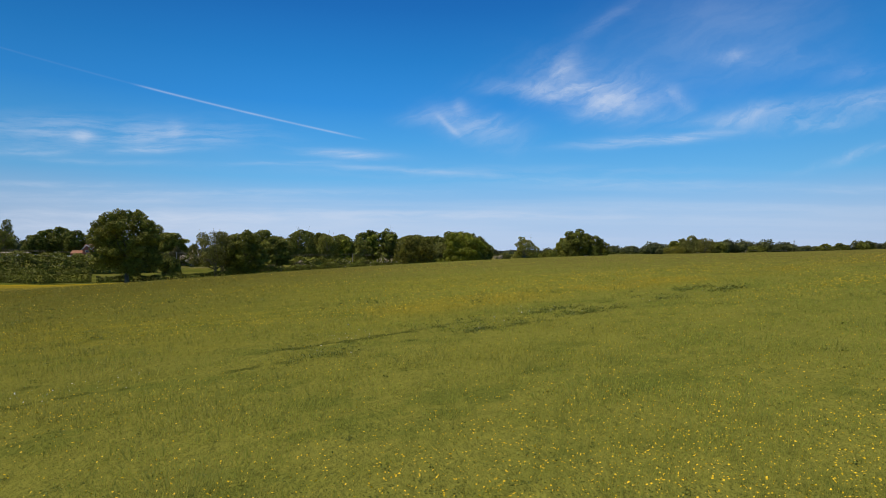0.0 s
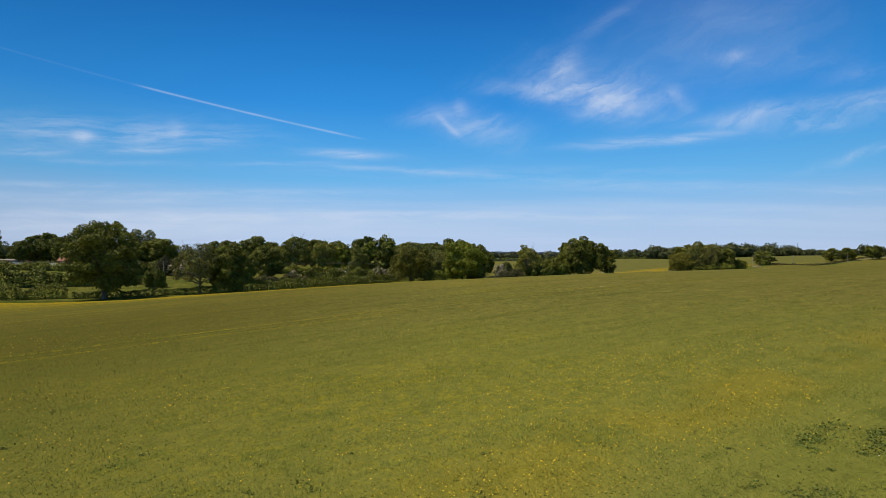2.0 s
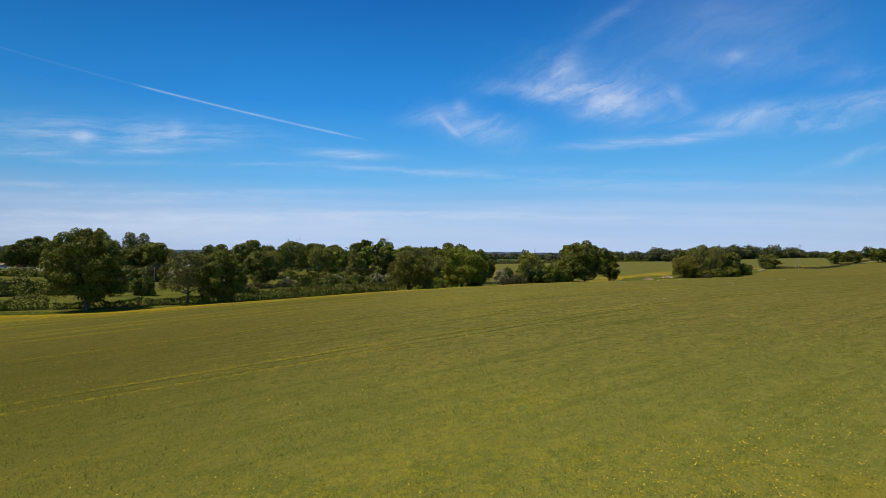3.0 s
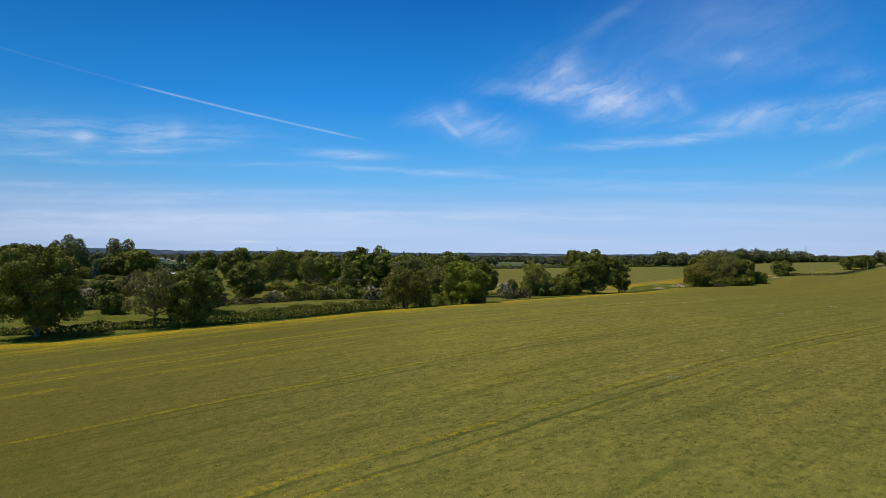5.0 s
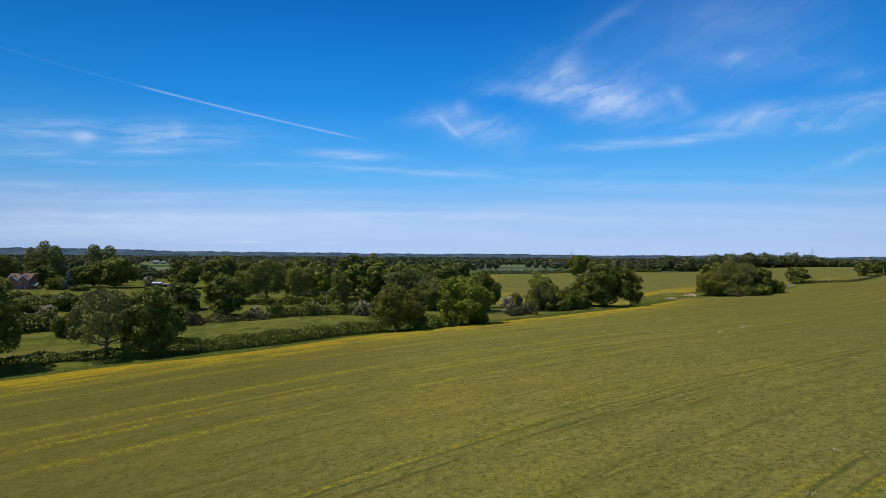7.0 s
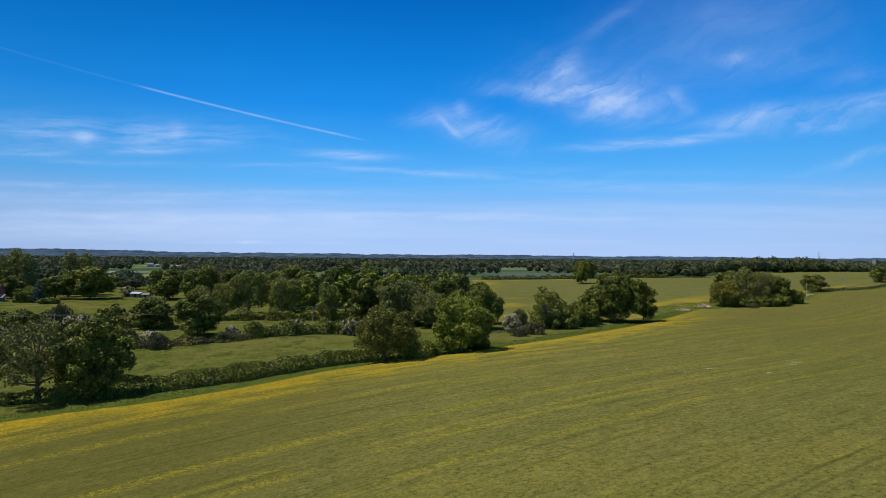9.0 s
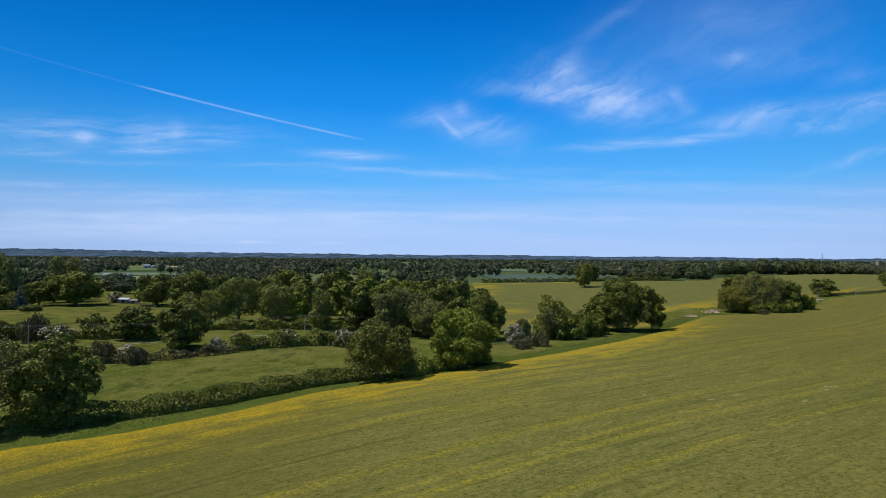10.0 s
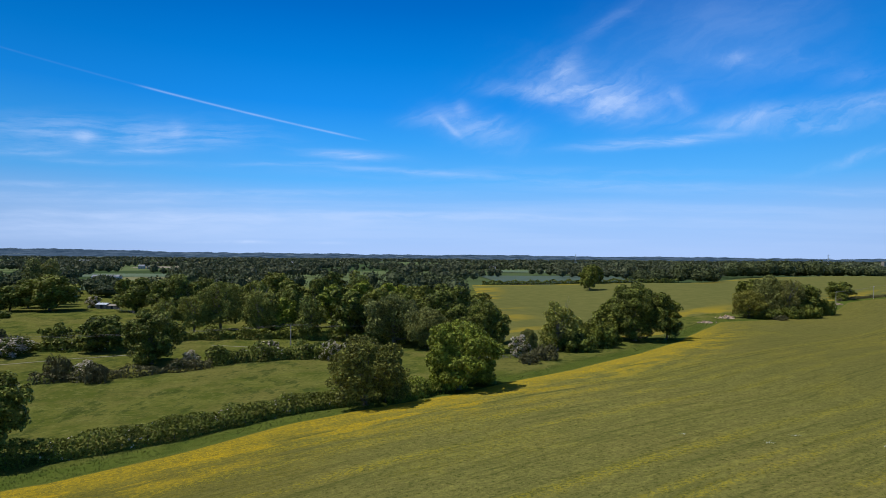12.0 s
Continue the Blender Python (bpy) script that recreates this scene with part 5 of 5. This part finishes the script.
stand(barn("shed", "small grey field shelter with a pale sheet roof", 5.2, 3.4, 2.0, 2.5, WEATHERED, GREY_METAL), -159, 371, -6)
stand(barn("shed", "low grey timber shed beside the field shelter", 4.0, 2.6, 1.5, 1.9, WEATHERED, WEATHERED), -153.2, 370.5, -6)
stand(barn("outbuilding", "orange-roofed brick outbuilding among trees", 9.0, 6.0, 2.8, 5.2, BRICK, ORANGE_TILE), -279, 392, 10)
stand(barn("shed", "long low weathered timber shed by a paddock fence", 15.0, 4.0, 2.1, 2.6, WEATHERED, WEATHERED, 3), -256, 330, 4)
for row in ((-530, 1100, 10, 7, 4.5, 7.0, 10), (-518, 1106, 8, 6, 3.5, 5.0, 20), (-920, 1465, 46, 14, 4.5, 6.5, 0), (-40, 1130, 14, 8, 5, 8.0, 6), (-22, 1136, 18, 9, 4.5, 7.0, 3), (95, 1200, 12, 8, 4.5, 7.0, 0),
            (-345, 668, 26, 8, 3.0, 4.5, 4), (-330, 652, 12, 6, 2.6, 4.0, 8), (-700, 1500, 18, 9, 4.5, 7.0, 0), (-1050, 1750, 30, 12, 5, 8, 0), (330, 1500, 14, 9, 5, 8, 10), (-420, 1650, 16, 9, 5, 8, 0), (610, 900, 14, 8, 4.5, 7.5, 20)):
    x, y, L, D, e, r, turn = row
    stand(barn("farm_building", "pale farm building far out on the plain", L, D, e, r, PALE_WALL, GREY_ROOF, 1), x, y, turn)

tower = tagged(new("church_tower"), "square stone church tower on the skyline", "tower")
solid("tower_body", [box(-4, 4, -4, 4, -1, 20), box(-4.3, 4.3, -4.3, 4.3, 19.4, 20.2)], WEATHERED, tower)
for k in (-3.6, 3.6):
    solid("pinnacle", [box(k - 0.5, k + 0.5, -4, -3, 20.2, 22)], WEATHERED, tower)
stand(tower, 1010, 1400, 12)


# ---- far fields, lying on the land ----
def field_sheet(label, corners, mat, step=16.0, lift=0.6):
    """A field that follows the land inside four corners."""
    a, b, c, d = (Vector((*p, 0)) for p in corners)
    n = max(2, int((b - a).length / step))
    k = max(2, int((d - a).length / step))
    v = []
    for j in range(k + 1):
        for i in range(n + 1):
            p = a.lerp(b, i / n).lerp(d.lerp(c, i / n), j / k)
            v.append((p.x, p.y, ground_at(p.x, p.y) + lift))
    f = [(j * (n + 1) + i, j * (n + 1) + i + 1, (j + 1) * (n + 1) + i + 1, (j + 1) * (n + 1) + i) for j in range(k) for i in range(n)]
    return tagged(new("field", mesh_from("field", v, f, [mat], True)), label, "field", kind="structure")


field_sheet("bare brown ploughed field on the plain", [(-570, 1150), (-470, 1170), (-490, 1290), (-610, 1270)], PLANT, 20)
field_sheet("light green pasture strip on the plain", [(-430, 720), (-300, 740), (-310, 850), (-470, 820)], STRIP)
field_sheet("light green pasture beyond the trees", [(-300, 505), (-225, 515), (-235, 570), (-320, 560)], STRIP)
field_sheet("blue-green crop field beyond the far hedge", [(60, 640), (215, 655), (230, 860), (50, 850)], BLUE_CROP)
field_sheet("pale green field on the plain", [(100, 1010), (210, 1010), (230, 1150), (100, 1150)], STRIP)


# ---- poles and cables ----
def utility_pole(H, arm=True, label="weathered wooden utility pole with a crossarm"):
    root = tagged(new("utility_pole"), label, "pole")
    v, f = tube([(0, 0, -0.8), (0, 0, H)], [0.17, 0.12], 10)
    me = mesh_from("pole", v, f, [POLE_WOOD], True)
    part("pole", me, root)
    solid("cap", [box(-0.12, 0.12, -0.12, 0.12, H, H + 0.05)], POLE_WOOD, root)
    if arm:
        solid("crossarm", [box(-1.1, 1.1, -0.24, -0.12, H - 0.35, H - 0.22)], POLE_WOOD, root)
        for x in (-0.95, 0.0, 0.95):
            v, f = tube([(x, -0.18, H - 0.22), (x, -0.18, H - 0.02)], [0.05, 0.07], 6)
            part("insulator", mesh_from("insulator", v, f, [WHITE_PAINT]), root, "pale insulator")
    return root


POLES = [(-45.6, 290, 7.0, 70), (227, 425, 9.0, 40), (293, 484, 8.6, 40), (384, 548, 8.6, 40), (-118, 253, 6.6, 70), (4, 306, 6.6, 70)]
for x, y, H, turn in POLES:
    tagged(stand(utility_pole(H, x > 100), x, y, turn), group="poles along the bank" if x > 100 else "poles across the meadow")


def cable(points, sag, label):
    cu = bpy.data.curves.new("power_cable", "CURVE")
    cu.dimensions, cu.bevel_depth, cu.bevel_resolution = "3D", 0.03, 1
    for a, b in zip(points, points[1:]):
        sp = cu.splines.new("POLY")
        sp.points.add(12)
        for k in range(13):
            t = k / 12
            p = Vector(a).lerp(Vector(b), t)
            sp.points[k].co = (p.x, p.y, p.z - sag * 4 * t * (1 - t), 1)
    cu.materials.append(WEATHERED)
    return tagged(new("power_cable", cu), label, "cable")


def top(k, dz=-0.1, side=0.0):
    x, y, H, turn = POLES[k]
    return (x + side, y, ground_at(x, y) + H + dz)


for dz in (-0.1, -0.5):
    cable([(-190, 232, ground_at(-190, 232) + 6.4 + dz), top(4, dz), top(0, dz), top(5, dz)], 0.7, "thin grey cable slung between the meadow poles")
for side in (-0.9, 0.9):
    cable([top(1, -0.05, side), top(2, -0.05, side), top(3, -0.05, side)], 0.8, "thin grey cable slung along the field bank")


def pylon():
    root = tagged(new("pylon"), "grey lattice electricity pylon far on the skyline", "pylon")
    H = 34.0
    legs = []
    for sx, sy in ((-1, -1), (1, -1), (1, 1), (-1, 1)):
        legs.append(tube([(3 * sx, 3 * sy, 0), (1.0 * sx, 1.0 * sy, 20), (0.3 * sx, 0.3 * sy, H)], [0.22, 0.18, 0.12], 4))
    for k, (z, r) in enumerate(((5, 2.5), (10, 2.0), (15, 1.5), (20, 1.0), (26, 0.7))):
        legs += [tube([(-r, -r, z), (r, -r, z - 4)], [0.1, 0.1], 4), tube([(r, -r, z), (-r, -r, z - 4)], [0.1, 0.1], 4)]
    v, f = joined(legs)
    part("lattice", mesh_from("lattice", v, f, [GREY_METAL]), root)
    for z, w in ((21, 5.0), (26, 6.0), (31, 4.5)):
        v, f = tube([(-w, 0, z), (0, 0, z + 0.8), (w, 0, z)], [0.12, 0.25, 0.12], 4)
        part("crossarm", mesh_from("crossarm", v, f, [GREY_METAL]), root)
    return root


stand(pylon(), 700, 1130, 20)
stand(pylon(), 330, 1500, 20)


# ---- fences, track, stones ----
def rail_fence(line, label, mat, H=1.2, gap=2.2, rails=(0.45, 0.8, 1.12)):
    root = tagged(new("fence"), label, "fence")
    (ax, ay), (bx, by) = line
    n = max(1, int(math.hypot(bx - ax, by - ay) / gap))
    spots = [(ax + (bx - ax) * k / n, ay + (by - ay) * k / n) for k in range(n + 1)]
    base = Vector((ax, ay, ground_at(ax, ay)))
    root.location = base
    for x, y in spots:
        z = ground_at(x, y)
        solid("post", [box(x - base.x - 0.07, x - base.x + 0.07, y - base.y - 0.07, y - base.y + 0.07, z - base.z - 0.3, z - base.z + H)], mat, root)
    for r in rails:
        v, f = tube([Vector((x, y, ground_at(x, y) + r)) - base for x, y in spots], [0.05] * len(spots), 4)
        part("rail", mesh_from("rail", v, f, [mat]), root)
    return root


rail_fence([(-246, 322), (-188, 292)], "pale wooden post-and-rail paddock fence", WHITE_PAINT)
rail_fence([(-148, 366), (-130, 351)], "pale wooden post-and-rail fence by the shed", WEATHERED)
rail_fence([(60, 614), (100, 612)], "weathered post-and-rail fence at the far hedge", WEATHERED, 1.4, 3.0)
rail_fence([(14, 262), (26, 268)], "weathered post-and-rail fence in the gap", WEATHERED)
rail_fence([(36, 290), (60, 303)], "weathered post-and-rail fence beside the crop", WEATHERED)


def strip(name, label, line, width, mat, lift=0.05):
    """A worn way over the grass, as wide as a wheel track or a lane."""
    v, f = [], []
    pts = []
    for (ax, ay), (bx, by) in zip(line, line[1:]):
        n = int(math.hypot(bx - ax, by - ay) / 2)
        pts += [(ax + (bx - ax) * k / n, ay + (by - ay) * k / n) for k in range(n)]
    pts.append(line[-1])
    for k, (x, y) in enumerate(pts):
        px, py = pts[max(k - 1, 0)]
        qx, qy = pts[min(k + 1, len(pts) - 1)]
        d = math.hypot(qx - px, qy - py)
        nx, ny = -(qy - py) / d, (qx - px) / d
        w = width / 2 * (1 + 0.25 * math.sin(k * 1.7) * math.sin(k * 0.6))
        for sgn in (-1, 1):
            X, Y = x + nx * w * sgn, y + ny * w * sgn
            v.append((X, Y, ground_at(X, Y) + lift))
    f = [(2 * k, 2 * k + 1, 2 * k + 3, 2 * k + 2) for k in range(len(pts) - 1)]
    return tagged(new(name, mesh_from(name, v, f, [mat], True)), label, "track", kind="structure")


strip("track", "pale worn farm track across the meadow", [(-190, 226), (-140, 240), (-114, 249), (-98, 261), (-86, 268)], 0.8, TRACK, 0.08)
strip("track", "pale worn farm track across the meadow", [(-70, 286), (-45, 284), (-20, 287)], 0.9, TRACK, 0.06)


def stone_heap(x, y, L, W, H, label, seed, n=46):
    """Loose pale stones tipped on the grass."""
    rng = np.random.default_rng(seed)
    root = tagged(new("stone_heap"), label, "stones")
    z0 = ground_at(x, y)
    root.location = (x, y, z0)
    shapes = []
    for s in range(4):
        bm = bmesh.new()
        bmesh.ops.create_icosphere(bm, subdivisions=1, radius=1.0)
        for v in bm.verts:
            v.co *= rng.uniform(0.7, 1.15)
        me = bpy.data.meshes.new("stone")
        bm.to_mesh(me)
        bm.free()
        me.materials.append(SAND)
        shapes.append(me)
    rings, sides = 5, 14
    mv = [(0, 0, H * 0.75)]
    for i in range(1, rings + 1):
        for j in range(sides):
            a = 2 * math.pi * j / sides
            q = i / rings * (1 + 0.25 * math.sin(3 * a + seed) + 0.12 * math.sin(7 * a))
            px, py = math.cos(a) * q * L * 0.75, math.sin(a) * q * W * 0.75
            mv.append((px, py, ground_at(x + px, y + py) - z0 + H * 0.75 * max(0, 1 - i / rings) * rng.uniform(0.6, 1.2) - (0.15 if i == rings else 0)))
    tris = [(0, 1 + j, 1 + (j + 1) % sides) for j in range(sides)]
    for i in range(rings - 1):
        for j in range(sides):
            a, c = 1 + i * sides + j, 1 + i * sides + (j + 1) % sides
            tris += [(a, a + sides, c + sides), (a, c + sides, c)]
    part("mound", mesh_from("mound", mv, tris, [SAND], True), root)
    for k in range(n):
        u, w = rng.normal(0, 0.4, 2)
        px, py = u * L, w * W
        r = rng.uniform(0.2, 0.65)
        hz = H * math.exp(-(u * u + w * w) * 3)
        ob = part("stone", shapes[k % 4], root)
        ob.location = (px, py, ground_at(x + px, y + py) - z0 + hz * rng.uniform(0.2, 0.9) + 0.1)
        ob.scale, ob.rotation_euler = (r * 1.4, r, r * 0.55), tuple(rng.uniform(0, 6.28, 3))
    return root


stone_heap(152, 398, 5.5, 4.0, 1.4, "heap of pale sandy stones beside the clump", 5)
stone_heap(133, 381, 5.0, 2.0, 0.6, "spread of pale sandy stones at the crop's corner", 6, 30)
stone_heap(214, 421, 3.0, 2.5, 1.6, "pale rubble behind the field bank", 8, 24)
stone_heap(236, 436, 4.0, 1.5, 0.8, "pale rubble on the field bank", 9, 20)


# ---- the rank grass of the margins ----
def margin_grass(name, label, spots, h, w, cols, seed):
    rng = np.random.default_rng(seed)
    x, y = spots
    n = len(x)
    z = land(x, y)
    V = []
    for b in range(3):
        a = rng.uniform(0, 6.283, n)
        c, q = np.cos(a), np.sin(a)
        hh = rng.uniform(0.4, 1.0, n) * h
        ww = w * rng.uniform(0.6, 1.4, n)
        lean = rng.uniform(0.2, 0.9, n) * hh
        p0, p1, p2 = np.stack([x - q * ww, y + c * ww, z], 1), np.stack([x + q * ww, y - c * ww, z], 1), np.stack([x + c * lean, y + q * lean, z + hh], 1)
        turn = (np.cross(p1 - p0, p2 - p0)[:, 1] > 0)[:, None]
        V.append(np.stack([np.where(turn, p1, p0), np.where(turn, p0, p1), p2], 1).reshape(-1, 3))
    V = np.concatenate(V)
    m, g = material(name + "_blades")
    isle = g.node("ShaderNodeNewGeometry").outputs["Random Per Island"]
    pos = g.node("ShaderNodeNewGeometry").outputs["Position"]
    big = g.span(g.noise(pos, 0.15, 4.0), 0.4, 0.62)
    col = g.mix(big, g.mix(isle, cols[0], cols[1]), g.mix(isle, cols[2], cols[1]))
    leaf(g, col, 0.42)
    me = mesh_from(name, V, np.arange(len(V)).reshape(-1, 3), [m])
    return tagged(new(name, me), label, "grass", kind="stuff")


def margin_spots(n, seed, lo, hi):
    """Spots outside the crop's edge, between two distances from it."""
    rng = np.random.default_rng(seed)
    x, y = rng.uniform(-120, 230, n * 12), rng.uniform(150, 420, n * 12)
    d = -signed_distance(x, y, FIELD)
    keep = (d > lo) & (d < hi) & (signed_distance(x, y, BEYOND) < -1)
    return x[keep][:n], y[keep][:n]


margin_grass("margin_grass", "long green grass on the field's margin", margin_spots(26000, 301, 0.0, 9.0), 0.22, 0.07, ((0.10, 0.13, 0.022, 1), (0.14, 0.17, 0.032, 1), (0.13, 0.15, 0.028, 1)), 303)
